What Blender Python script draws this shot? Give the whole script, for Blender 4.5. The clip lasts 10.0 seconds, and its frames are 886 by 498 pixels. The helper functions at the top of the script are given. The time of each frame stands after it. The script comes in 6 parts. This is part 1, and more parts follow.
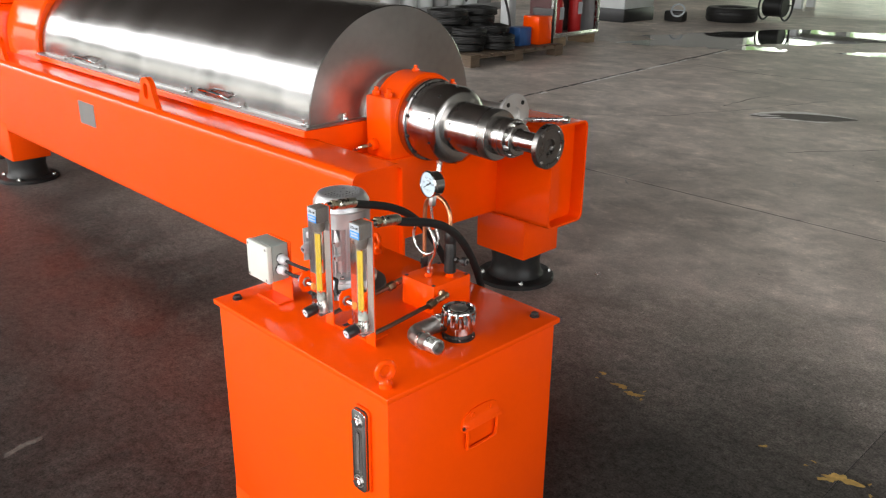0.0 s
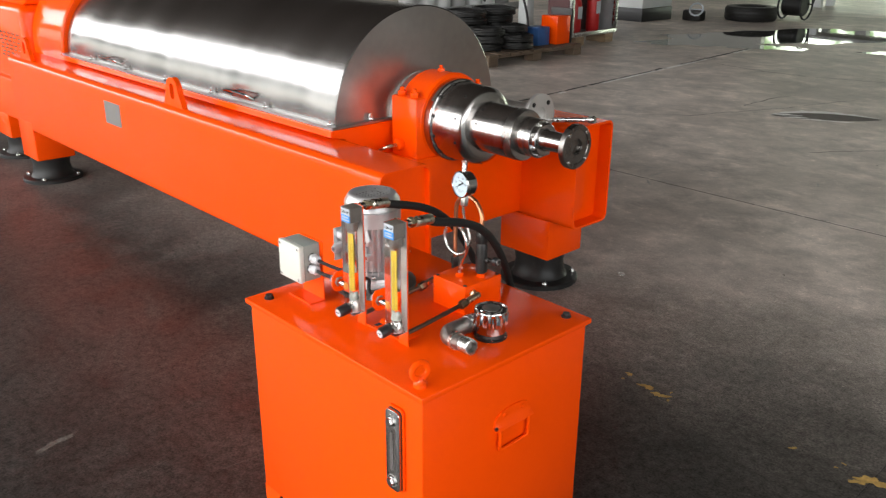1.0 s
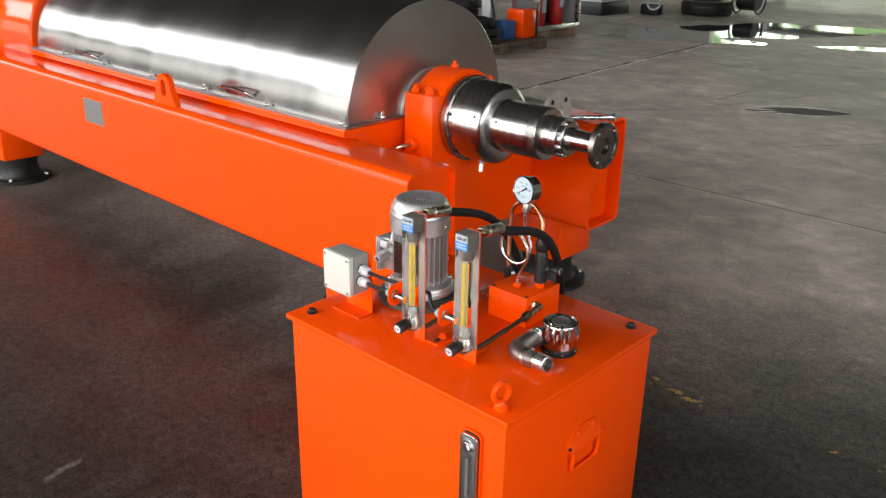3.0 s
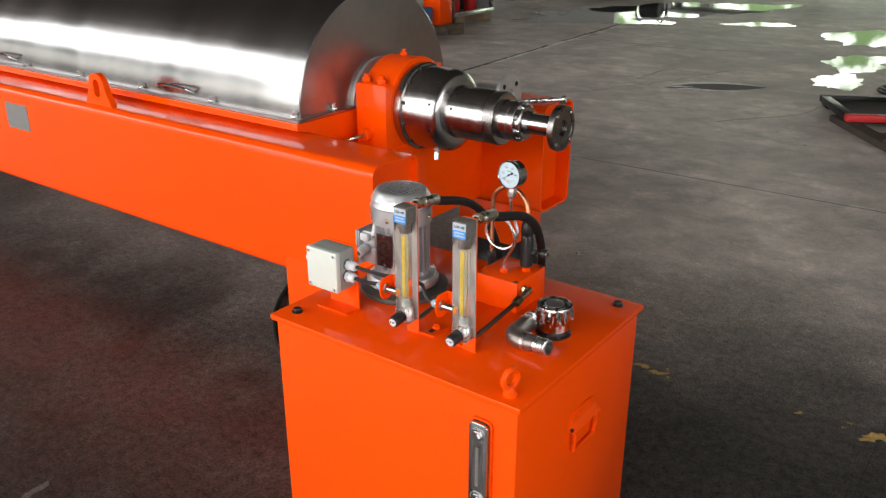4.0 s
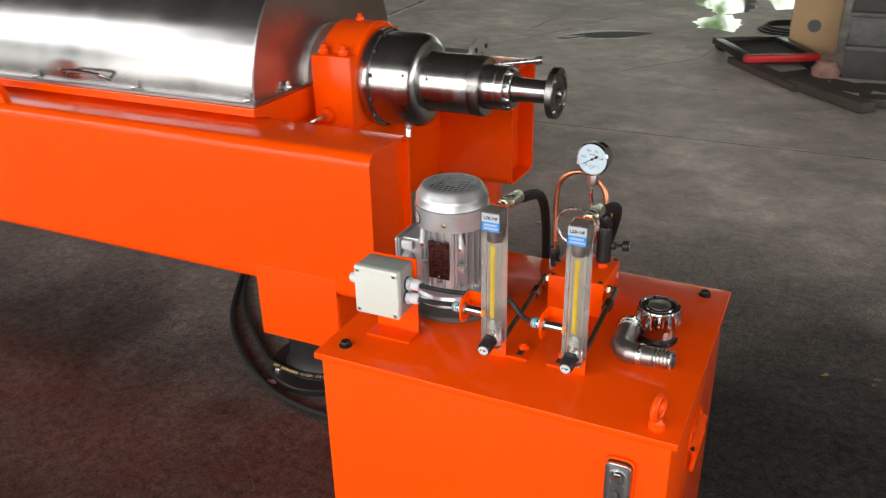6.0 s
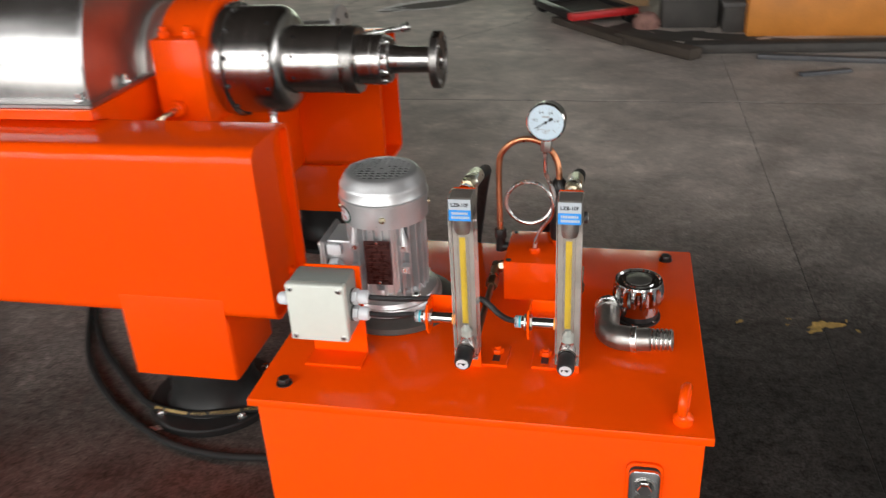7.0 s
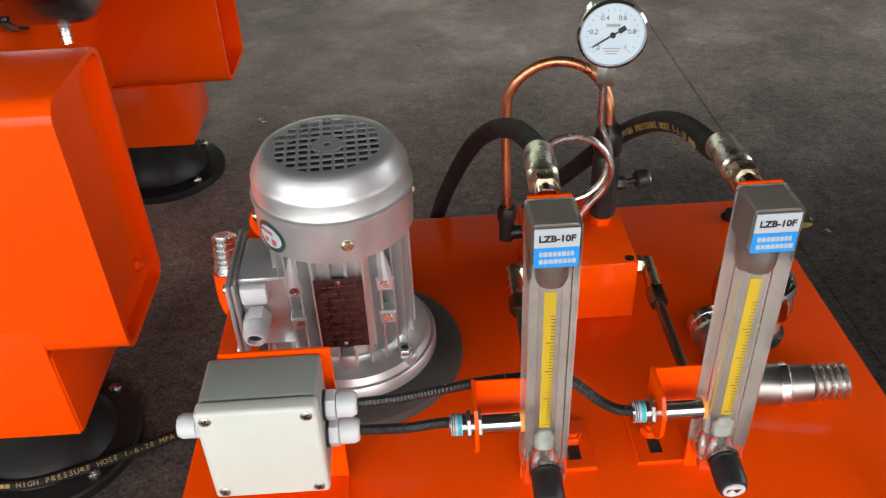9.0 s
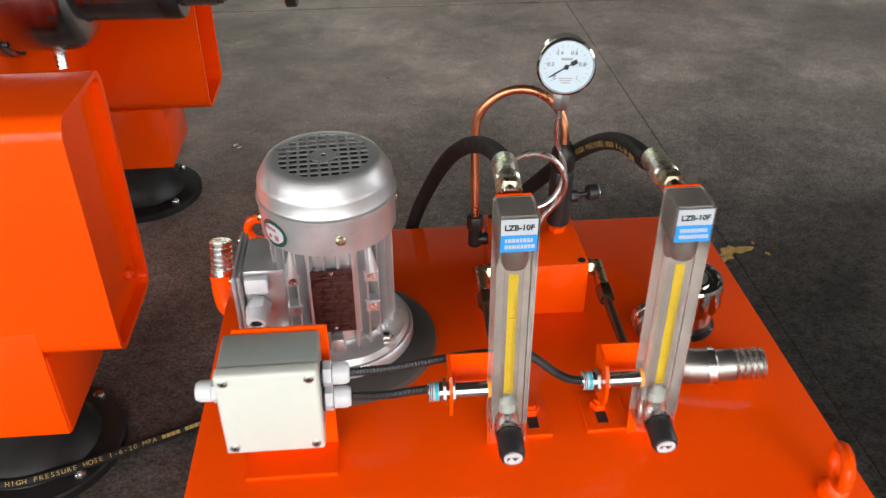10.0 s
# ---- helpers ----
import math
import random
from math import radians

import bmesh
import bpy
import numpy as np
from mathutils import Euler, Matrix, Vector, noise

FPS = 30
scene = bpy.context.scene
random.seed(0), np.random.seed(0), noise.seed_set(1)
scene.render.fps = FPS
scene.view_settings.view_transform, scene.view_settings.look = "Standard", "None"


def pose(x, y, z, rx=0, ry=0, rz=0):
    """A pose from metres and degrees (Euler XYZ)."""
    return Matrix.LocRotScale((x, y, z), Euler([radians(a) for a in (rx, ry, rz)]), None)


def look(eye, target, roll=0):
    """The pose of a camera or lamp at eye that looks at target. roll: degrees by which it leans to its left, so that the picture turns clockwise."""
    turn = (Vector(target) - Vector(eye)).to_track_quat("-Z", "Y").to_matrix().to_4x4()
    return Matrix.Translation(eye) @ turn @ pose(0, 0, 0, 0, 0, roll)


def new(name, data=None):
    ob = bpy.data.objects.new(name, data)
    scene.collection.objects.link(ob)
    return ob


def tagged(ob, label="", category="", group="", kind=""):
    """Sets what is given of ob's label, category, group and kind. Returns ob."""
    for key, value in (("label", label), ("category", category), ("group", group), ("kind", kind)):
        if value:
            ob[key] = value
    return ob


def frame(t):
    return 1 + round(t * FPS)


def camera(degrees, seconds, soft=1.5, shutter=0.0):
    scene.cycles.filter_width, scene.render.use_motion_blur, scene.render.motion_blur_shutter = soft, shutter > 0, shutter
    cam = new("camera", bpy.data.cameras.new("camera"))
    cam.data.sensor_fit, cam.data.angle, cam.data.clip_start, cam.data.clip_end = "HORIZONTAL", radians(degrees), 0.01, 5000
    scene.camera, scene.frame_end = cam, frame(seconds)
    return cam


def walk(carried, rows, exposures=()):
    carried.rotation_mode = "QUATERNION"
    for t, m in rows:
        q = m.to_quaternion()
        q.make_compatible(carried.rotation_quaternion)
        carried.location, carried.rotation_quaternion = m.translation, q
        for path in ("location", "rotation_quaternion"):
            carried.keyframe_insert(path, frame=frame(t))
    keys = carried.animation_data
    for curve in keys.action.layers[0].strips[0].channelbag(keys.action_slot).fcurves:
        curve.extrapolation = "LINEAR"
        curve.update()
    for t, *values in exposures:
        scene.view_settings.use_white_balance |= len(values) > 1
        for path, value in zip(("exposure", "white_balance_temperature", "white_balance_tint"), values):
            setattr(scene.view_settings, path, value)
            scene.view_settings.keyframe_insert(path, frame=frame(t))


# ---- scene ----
cam = camera(55.77, 10.0, 1.3, 0.6)
PATH = [
    (0, (1.0888, -0.9247, 1.4651), (-0.2408, 0.3870, 0.7505), 0.65),
    (0.5, (1.0883, -0.9249, 1.4656), (-0.2521, 0.3752, 0.7508), 0.56),
    (1, (1.0613, -0.9554, 1.4662), (-0.2922, 0.3321, 0.7504), 0.41),
    (1.5, (1.0222, -0.9860, 1.4626), (-0.3239, 0.3093, 0.7486), 0.48),
    (2, (0.9540, -0.9978, 1.4533), (-0.3727, 0.3149, 0.7345), 0.88),
    (3.5, (0.7258, -1.0807, 1.4553), (-0.4654, 0.3462, 0.7170), 0.68),
    (4, (0.6633, -1.1306, 1.4468), (-0.4389, 0.3584, 0.6957), -0.04),
    (4.5, (0.5708, -1.1966, 1.4622), (-0.4902, 0.3198, 0.7052), -0.79),
    (5, (0.4428, -1.1771, 1.4363), (-0.5488, 0.3683, 0.6436), -0.69),
    (5.2, (0.3506, -1.1417, 1.4252), (-0.5971, 0.4219, 0.6155), -0.68),
    (6.5, (0.0188, -1.0348, 1.4069), (-0.6182, 0.6546, 0.5460), -2.14),
    (7, (-0.1437, -0.9147, 1.3332), (-0.5403, 0.8288, 0.4378), -3.15),
    (7.5, (-0.2198, -0.6939, 1.2815), (-0.4683, 1.0343, 0.3056), -3.27),
    (8, (-0.2809, -0.5076, 1.2358), (-0.4634, 1.1755, 0.1690), -3.99),
    (8.5, (-0.3847, -0.4043, 1.2137), (-0.4327, 1.2356, 0.0701), -3.43),
    (9, (-0.4300, -0.3546, 1.2013), (-0.3951, 1.2664, 0.0306), -2.70),
    (9.5, (-0.4352, -0.3698, 1.2138), (-0.3296, 1.2544, 0.0513), -1.57),
    (10, (-0.4521, -0.4756, 1.2435), (-0.3211, 1.1848, 0.1367), -0.37),
]
EXPOSURES = [(0, 0.3), (2, 0.2), (3.5, 0.03), (4.5, -0.1), (6.5, -0.13), (7.5, -0.25), (8.5, -0.22), (9.5, -0.05), (10, 0.03)]
walk(cam, [(t, look(eye, target, roll)) for t, eye, target, roll in PATH], EXPOSURES)

# ---- light ----
world = bpy.data.worlds.new("world")
scene.world = world
world.use_nodes = True
sky = world.node_tree.nodes.new("ShaderNodeTexSky")
sky.sky_type, sky.sun_disc = "NISHITA", False
sky.sun_elevation, sky.sun_rotation = radians(50), radians(160)
world.node_tree.links.new(sky.outputs[0], world.node_tree.nodes["Background"].inputs[0])
world.node_tree.nodes["Background"].inputs[1].default_value = 0.12
scene.view_settings.exposure = 0.0


def area(name, m, sx, sy, power, color):
    lamp = bpy.data.lights.new(name, "AREA")
    lamp.shape, lamp.size, lamp.size_y, lamp.energy, lamp.color = "RECTANGLE", sx, sy, power, color
    ob = new(name, lamp)
    ob.matrix_world = m
    return ob


# daylight in the openings of the hall: in the south wall a tall glazed gate with a lintel, a high window band and a
# low, dimmer row of doors; the east lamp is an added fill for the east faces, its opening unseen
area("gate_light", look((-3.0, -6.95, 3.95), (-3.0, 0, 3.95)), 14.0, 2.6, 1020, (1.0, 0.98, 0.95))
area("gate_light_low", look((-3.0, -6.95, 1.05), (-3.0, 0, 1.05)), 14.0, 1.9, 370, (1.0, 0.98, 0.95))
area("window_light", look((-22.2, -6.95, 5.85), (-22.2, 0, 5.85)), 23.6, 4.7, 2100, (1.0, 0.98, 0.95))
area("east_fill_light", look((8.93, -1.2, 2.95), (0, -1.2, 2.95)), 10.4, 3.4, 450, (1.0, 0.98, 0.95))
area("door_light", look((-22.2, -6.95, 1.15), (-22.2, 0, 1.15)), 23.6, 2.1, 180, (1.0, 0.98, 0.95))


# ---- materials ----
def material(name, color, rough=0.5, metal=0.0, vary=0.12, scale=8.0, fine=120.0, bump=0.0, coat=0.0, stretch=(1, 1, 1),
             rough_vary=0.1, dirt=None, dirt_at=0.62, spec=0.5, transmission=0.0, ior=1.45, random_tone=0.0):
    """Principled surface with variation at two scales in metres of the object."""
    m = bpy.data.materials.new(name)
    m.use_nodes = True
    nt = m.node_tree
    n, l = nt.nodes, nt.links
    p = n["Principled BSDF"]
    co = n.new("ShaderNodeTexCoord")
    mp = n.new("ShaderNodeMapping")
    mp.inputs["Scale"].default_value = stretch
    l.new(co.outputs["Object"], mp.inputs[0])
    big, small = n.new("ShaderNodeTexNoise"), n.new("ShaderNodeTexNoise")
    big.inputs["Scale"].default_value, small.inputs["Scale"].default_value = scale, fine
    big.inputs["Detail"].default_value, small.inputs["Detail"].default_value = 6, 3
    l.new(mp.outputs[0], big.inputs[0])
    l.new(mp.outputs[0], small.inputs[0])
    add = n.new("ShaderNodeMath")
    add.operation = "MULTIPLY_ADD"
    l.new(small.outputs[0], add.inputs[0])
    add.inputs[1].default_value = 0.4
    l.new(big.outputs[0], add.inputs[2])
    rng = n.new("ShaderNodeMapRange")
    l.new(add.outputs[0], rng.inputs[0])
    rng.inputs[1].default_value, rng.inputs[2].default_value = 0.4, 1.0
    rng.inputs[3].default_value, rng.inputs[4].default_value = 1 - vary, 1 + vary
    mul = n.new("ShaderNodeMix")
    mul.data_type, mul.blend_type = "RGBA", "MULTIPLY"
    mul.inputs[0].default_value = 1.0
    mul.inputs[6].default_value = (*color, 1)
    l.new(rng.outputs[0], mul.inputs[7])
    out = mul.outputs[2]
    if random_tone:
        info = n.new("ShaderNodeObjectInfo")
        r2 = n.new("ShaderNodeMapRange")
        l.new(info.outputs["Random"], r2.inputs[0])
        r2.inputs[3].default_value, r2.inputs[4].default_value = 1 - random_tone, 1 + random_tone
        m2 = n.new("ShaderNodeMix")
        m2.data_type, m2.blend_type = "RGBA", "MULTIPLY"
        m2.inputs[0].default_value = 1.0
        l.new(out, m2.inputs[6])
        l.new(r2.outputs[0], m2.inputs[7])
        out = m2.outputs[2]
    if dirt:
        dn = n.new("ShaderNodeTexNoise")
        dn.inputs["Scale"].default_value, dn.inputs["Detail"].default_value = scale * 0.6, 9
        dn.inputs["Roughness"].default_value = 0.65
        l.new(co.outputs["Object"], dn.inputs[0])
        dr = n.new("ShaderNodeMapRange")
        l.new(dn.outputs[0], dr.inputs[0])
        dr.inputs[1].default_value, dr.inputs[2].default_value = dirt_at, dirt_at + 0.2
        dm = n.new("ShaderNodeMix")
        dm.data_type = "RGBA"
        l.new(dr.outputs[0], dm.inputs[0])
        l.new(out, dm.inputs[6])
        dm.inputs[7].default_value = (*dirt, 1)
        out = dm.outputs[2]
    l.new(out, p.inputs["Base Color"])
    rr = n.new("ShaderNodeMapRange")
    l.new(add.outputs[0], rr.inputs[0])
    rr.inputs[1].default_value, rr.inputs[2].default_value = 0.4, 1.0
    rr.inputs[3].default_value, rr.inputs[4].default_value = max(0.02, rough - rough_vary), min(1, rough + rough_vary)
    l.new(rr.outputs[0], p.inputs["Roughness"])
    p.inputs["Metallic"].default_value = metal
    p.inputs["Specular IOR Level"].default_value = spec
    p.inputs["Coat Weight"].default_value = coat
    p.inputs["Coat Roughness"].default_value = 0.08
    p.inputs["Transmission Weight"].default_value = transmission
    p.inputs["IOR"].default_value = ior
    if bump:
        b = n.new("ShaderNodeBump")
        b.inputs["Strength"].default_value, b.inputs["Distance"].default_value = bump, 0.002
        l.new(add.outputs[0], b.inputs["Height"])
        l.new(b.outputs[0], p.inputs["Normal"])
    return m


ORANGE = material("orange_paint", (0.90, 0.072, 0.0010), 0.13, vary=0.03, scale=5, fine=60, bump=0.012, coat=0.0, rough_vary=0.05, spec=0.22)
STAINLESS = material("brushed_stainless", (0.37, 0.360, 0.352), 0.215, 1.0, vary=0.20, scale=2, fine=140, bump=0.03, stretch=(3, 0.25, 0.25), rough_vary=0.06)
DULLSTEEL = material("dull_stainless", (0.40, 0.385, 0.37), 0.34, 1.0, vary=0.14, scale=3, fine=30, bump=0.004, rough_vary=0.05)
MACHINED = material("machined_steel", (0.44, 0.422, 0.408), 0.21, 1.0, vary=0.16, scale=9, fine=200, bump=0.05, stretch=(5, 0.3, 0.3), rough_vary=0.06)
DARKSTEEL = material("dark_turned_steel", (0.22, 0.21, 0.20), 0.30, 1.0, vary=0.2, scale=20, bump=0.06)
CHROME = material("chrome", (0.52, 0.51, 0.505), 0.08, 1.0, vary=0.03, scale=20, rough_vary=0.03)
ZINC = material("zinc_plated_steel", (0.66, 0.66, 0.64), 0.26, 1.0, vary=0.1, scale=40)
DARKCAST = material("dark_cast_iron", (0.33, 0.315, 0.295), 0.38, 0.95, vary=0.2, scale=50, bump=0.2)
DARKPALLET = material("grimy_pallet_wood", (0.12, 0.083, 0.055), 0.75, vary=0.4, scale=6, fine=60, bump=0.2, stretch=(1, 1, 6))
CAST = material("cast_steel_fitting", (0.46, 0.45, 0.43), 0.36, 1.0, vary=0.15, scale=60, bump=0.15)
SILVER = material("silver_aluminium_paint", (0.54, 0.54, 0.545), 0.35, 0.72, vary=0.10, scale=30, fine=500, bump=0.10)
SATINSTEEL = material("bright_satin_steel", (0.66, 0.65, 0.63), 0.42, 0.85, vary=0.06, scale=20)
BRASS = material("yellow_zinc_brass", (0.54, 0.47, 0.32), 0.28, 1.0, vary=0.15, scale=60)
DARKBRASS = material("tarnished_brass", (0.16, 0.12, 0.075), 0.36, 1.0, vary=0.25, scale=60)
BROWNTUBE = material("brown_oiled_steel", (0.15, 0.105, 0.075), 0.38, 0.9, vary=0.3, scale=40)
COPPER = material("copper_tube", (0.62, 0.27, 0.14), 0.34, 1.0, vary=0.25, scale=30, bump=0.05)
BLACK = material("black_plastic", (0.018, 0.018, 0.019), 0.42, vary=0.2, scale=60)
HOSERUBBER = material("hose_rubber", (0.013, 0.0125, 0.012), 0.68, vary=0.2, scale=60, bump=0.08, spec=0.25)
DARKWOOD = material("old_dark_timber", (0.055, 0.042, 0.032), 0.75, vary=0.4, scale=6, fine=60, bump=0.2, stretch=(1, 1, 5))
RUBBER = material("black_rubber", (0.014, 0.0135, 0.013), 0.45, vary=0.25, scale=25, bump=0.1, dirt=(0.06, 0.053, 0.047), dirt_at=0.66, spec=0.35)
BLACKSTEEL = material("blackened_steel", (0.035, 0.033, 0.032), 0.36, 0.6, vary=0.3, scale=40)
DARKRING = material("dark_cast_ring", (0.075, 0.068, 0.062), 0.45, 0.2, vary=0.2, scale=25)
WHITEPL = material("white_plastic", (0.62, 0.63, 0.65), 0.38, vary=0.03, scale=40)
IVORY = material("off_white_lid_plastic", (0.58, 0.592, 0.535), 0.42, vary=0.03, scale=30, dirt=(0.55, 0.55, 0.50), dirt_at=0.66)
GREYPL = material("grey_green_plastic", (0.27, 0.29, 0.265), 0.45, vary=0.04, scale=30, dirt=(0.30, 0.31, 0.28), dirt_at=0.62)
TOPBLOCK = material("grey_brown_plastic", (0.105, 0.094, 0.083), 0.5, vary=0.15, scale=60)
DIALFACE = material("pale_blue_white_dial", (0.47, 0.57, 0.64), 0.4, vary=0.03, scale=60)
SATIN = material("hazy_brown_plastic", (0.25, 0.222, 0.20), 0.4, vary=0.2, scale=30)
GREENPRINT = material("dark_green_print", (0.02, 0.055, 0.045), 0.4, vary=0.1, scale=60)
PALESTEEL = material("pale_passivated_steel", (0.60, 0.57, 0.48), 0.30, 1.0, vary=0.12, scale=60)
SCUFF = material("faint_scuff", (0.095, 0.086, 0.075), 0.75, vary=0.5, scale=60)
YELLOW = material("yellow_scale", (0.44, 0.30, 0.012), 0.45, vary=0.04, scale=60)
BLUE = material("blue_label", (0.02, 0.26, 0.72), 0.4, vary=0.03, scale=60)
CYAN = material("cyan_label", (0.03, 0.42, 0.52), 0.4, vary=0.03, scale=60)
WHITE = material("white_label", (0.44, 0.475, 0.51), 0.4, vary=0.03, scale=60)
INK = material("black_ink", (0.012, 0.012, 0.014), 0.5, vary=0.05)
GOLD = material("gold_print", (0.30, 0.20, 0.06), 0.5, vary=0.2, scale=90)
PLATE = material("dark_red_nameplate", (0.032, 0.012, 0.011), 0.3, vary=0.35, scale=120)
GREYPLATE = material("grey_nameplate", (0.28, 0.27, 0.26), 0.4, 0.6, vary=0.1, scale=40)
RED = material("red_paint", (0.50, 0.02, 0.02), 0.4, vary=0.15, scale=12, dirt=(0.12, 0.04, 0.03))
AMBER = material("amber_plastic", (0.85, 0.30, 0.05), 0.35, vary=0.05)
ACRYLIC = material("clear_acrylic", (0.84, 0.82, 0.82), 0.08, vary=0.02, transmission=1.0, ior=1.2, rough_vary=0.05)
GLASS = material("glass", (0.97, 0.97, 0.97), 0.02, vary=0.01, transmission=1.0, ior=1.1, rough_vary=0.01)


def concrete(name="floor_concrete", bleach=1.0):
    """Dark worn concrete: broad stains, blotches, fine speckle, a dull sheen."""
    m = bpy.data.materials.new(name)
    m.use_nodes = True
    n, l = m.node_tree.nodes, m.node_tree.links
    p = n["Principled BSDF"]
    co = n.new("ShaderNodeTexCoord")
    vals = []
    for scale, detail, rough in ((0.55, 7, 0.6), (5.0, 8, 0.65), (34.0, 6, 0.75)):
        t = n.new("ShaderNodeTexNoise")
        t.inputs["Scale"].default_value, t.inputs["Detail"].default_value, t.inputs["Roughness"].default_value = scale, detail, rough
        t.inputs["Distortion"].default_value = 0.4 if scale < 10 else 0.0
        l.new(co.outputs["Object"], t.inputs[0])
        vals.append(t.outputs[0])
    tones = []
    # tones are pushed apart, so the colour also carries shade and sheen
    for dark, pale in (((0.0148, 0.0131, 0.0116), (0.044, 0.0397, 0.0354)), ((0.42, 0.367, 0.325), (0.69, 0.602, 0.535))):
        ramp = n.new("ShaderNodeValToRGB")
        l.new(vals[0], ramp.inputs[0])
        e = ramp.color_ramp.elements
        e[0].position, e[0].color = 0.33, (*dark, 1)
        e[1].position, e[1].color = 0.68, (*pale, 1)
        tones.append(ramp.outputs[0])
    # the oiled floor round the machine's drive stand gives way to paler concrete with an uneven edge; shade and far
    # light are painted in too
    sep = n.new("ShaderNodeSeparateXYZ")
    l.new(co.outputs["Object"], sep.inputs[0])

    def calc(op, a, b, c=None):
        k = n.new("ShaderNodeMath")
        k.operation = op
        for i, v in enumerate((a, b, c)):
            if v is None:
                continue
            if isinstance(v, (int, float)):
                k.inputs[i].default_value = v
            else:
                l.new(v, k.inputs[i])
        return k.outputs[0]

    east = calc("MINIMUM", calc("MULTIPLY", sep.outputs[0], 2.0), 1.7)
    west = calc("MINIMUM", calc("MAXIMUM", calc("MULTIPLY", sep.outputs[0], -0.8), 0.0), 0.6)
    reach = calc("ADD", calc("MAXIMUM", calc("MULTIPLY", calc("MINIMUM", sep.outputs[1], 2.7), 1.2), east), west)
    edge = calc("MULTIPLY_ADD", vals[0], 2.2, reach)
    bare_lit = n.new("ShaderNodeMapRange")
    bare_lit.interpolation_type = "SMOOTHSTEP"
    l.new(edge, bare_lit.inputs[0])
    bare_lit.inputs[1].default_value, bare_lit.inputs[2].default_value = 2.2, 5.4
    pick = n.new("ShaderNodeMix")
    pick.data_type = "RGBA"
    l.new(bare_lit.outputs[0], pick.inputs[0])
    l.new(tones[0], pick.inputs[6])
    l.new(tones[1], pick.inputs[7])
    grit = calc("MULTIPLY_ADD", bare_lit.outputs[0], -0.90, 1.0)
    info = n.new("ShaderNodeObjectInfo")
    tone = n.new("ShaderNodeMapRange")
    l.new(info.outputs["Random"], tone.inputs[0])
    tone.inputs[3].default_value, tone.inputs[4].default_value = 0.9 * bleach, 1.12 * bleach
    each = n.new("ShaderNodeMix")
    each.data_type, each.blend_type = "RGBA", "MULTIPLY"
    each.inputs[0].default_value = 1.0
    l.new(pick.outputs[2], each.inputs[6])
    l.new(tone.outputs[0], each.inputs[7])
    col = each.outputs[2]
    speck = n.new("ShaderNodeTexNoise")
    speck.inputs["Scale"].default_value, speck.inputs["Detail"].default_value, speck.inputs["Roughness"].default_value = 130.0, 4, 0.7
    l.new(co.outputs["Object"], speck.inputs[0])
    for v, lo, hi, amount, share in ((vals[1], 0.3, 0.7, 0.28, None), (vals[2], 0.3, 0.7, 0.50, grit), (speck.outputs[0], 0.35, 0.65, 0.65, grit)):
        r = n.new("ShaderNodeMapRange")
        l.new(v, r.inputs[0])
        r.inputs[1].default_value, r.inputs[2].default_value, r.inputs[3].default_value, r.inputs[4].default_value = lo, hi, 1 - amount, 1 + amount
        mx = n.new("ShaderNodeMix")
        mx.data_type, mx.blend_type = "RGBA", "MULTIPLY"
        mx.inputs[0].default_value = 1.0
        if share is not None:
            l.new(share, mx.inputs[0])
        l.new(col, mx.inputs[6])
        l.new(r.outputs[0], mx.inputs[7])
        col = mx.outputs[2]
    # dark oil stains and pale scuffed patches with ragged edges
    for scale, lo, hi, amount, off in ((1.7, 0.52, 0.70, 0.62, 3.0), (2.2, 0.50, 0.66, 1.35, 11.0), (11.0, 0.58, 0.70, 1.4, 23.0), (42.0, 0.61, 0.67, 1.8, 37.0), (27.0, 0.65, 0.70, 0.5, 51.0)):
        mp = n.new("ShaderNodeMapping")
        mp.inputs["Location"].default_value = (off, off * 0.7, 0)
        mp.inputs["Rotation"].default_value = (0, 0, off)
        mp.inputs["Scale"].default_value = (1.0, 1.35, 1.0)
        l.new(co.outputs["Object"], mp.inputs[0])
        t = n.new("ShaderNodeTexNoise")
        t.inputs["Scale"].default_value, t.inputs["Detail"].default_value, t.inputs["Roughness"].default_value = scale, 11, 0.7
        l.new(mp.outputs[0], t.inputs[0])
        r = n.new("ShaderNodeMapRange")
        l.new(t.outputs[0], r.inputs[0])
        r.inputs[1].default_value, r.inputs[2].default_value, r.inputs[3].default_value, r.inputs[4].default_value = lo, hi, 1.0, amount
        mx = n.new("ShaderNodeMix")
        mx.data_type, mx.blend_type = "RGBA", "MULTIPLY"
        mx.inputs[0].default_value = 1.0
        l.new(col, mx.inputs[6])
        l.new(r.outputs[0], mx.inputs[7])
        col = mx.outputs[2]
    vor = n.new("ShaderNodeTexVoronoi")
    vor.inputs["Scale"].default_value = 16.0
    l.new(co.outputs["Object"], vor.inputs[0])
    chip = n.new("ShaderNodeMapRange")
    l.new(vor.outputs["Distance"], chip.inputs[0])
    chip.inputs[1].default_value, chip.inputs[2].default_value, chip.inputs[3].default_value, chip.inputs[4].default_value = 0.02, 0.07, 0.7, 0.0
    mx = n.new("ShaderNodeMix")
    mx.data_type = "RGBA"
    l.new(chip.outputs[0], mx.inputs[0])
    l.new(col, mx.inputs[6])
    mx.inputs[7].default_value = (0.12, 0.115, 0.105, 1)
    l.new(mx.outputs[2], p.inputs["Base Color"])
    rr = n.new("ShaderNodeMapRange")
    l.new(vals[1], rr.inputs[0])
    rr.inputs[1].default_value, rr.inputs[2].default_value, rr.inputs[3].default_value, rr.inputs[4].default_value = 0.3, 0.7, 0.40, 0.60
    l.new(rr.outputs[0], p.inputs["Roughness"])
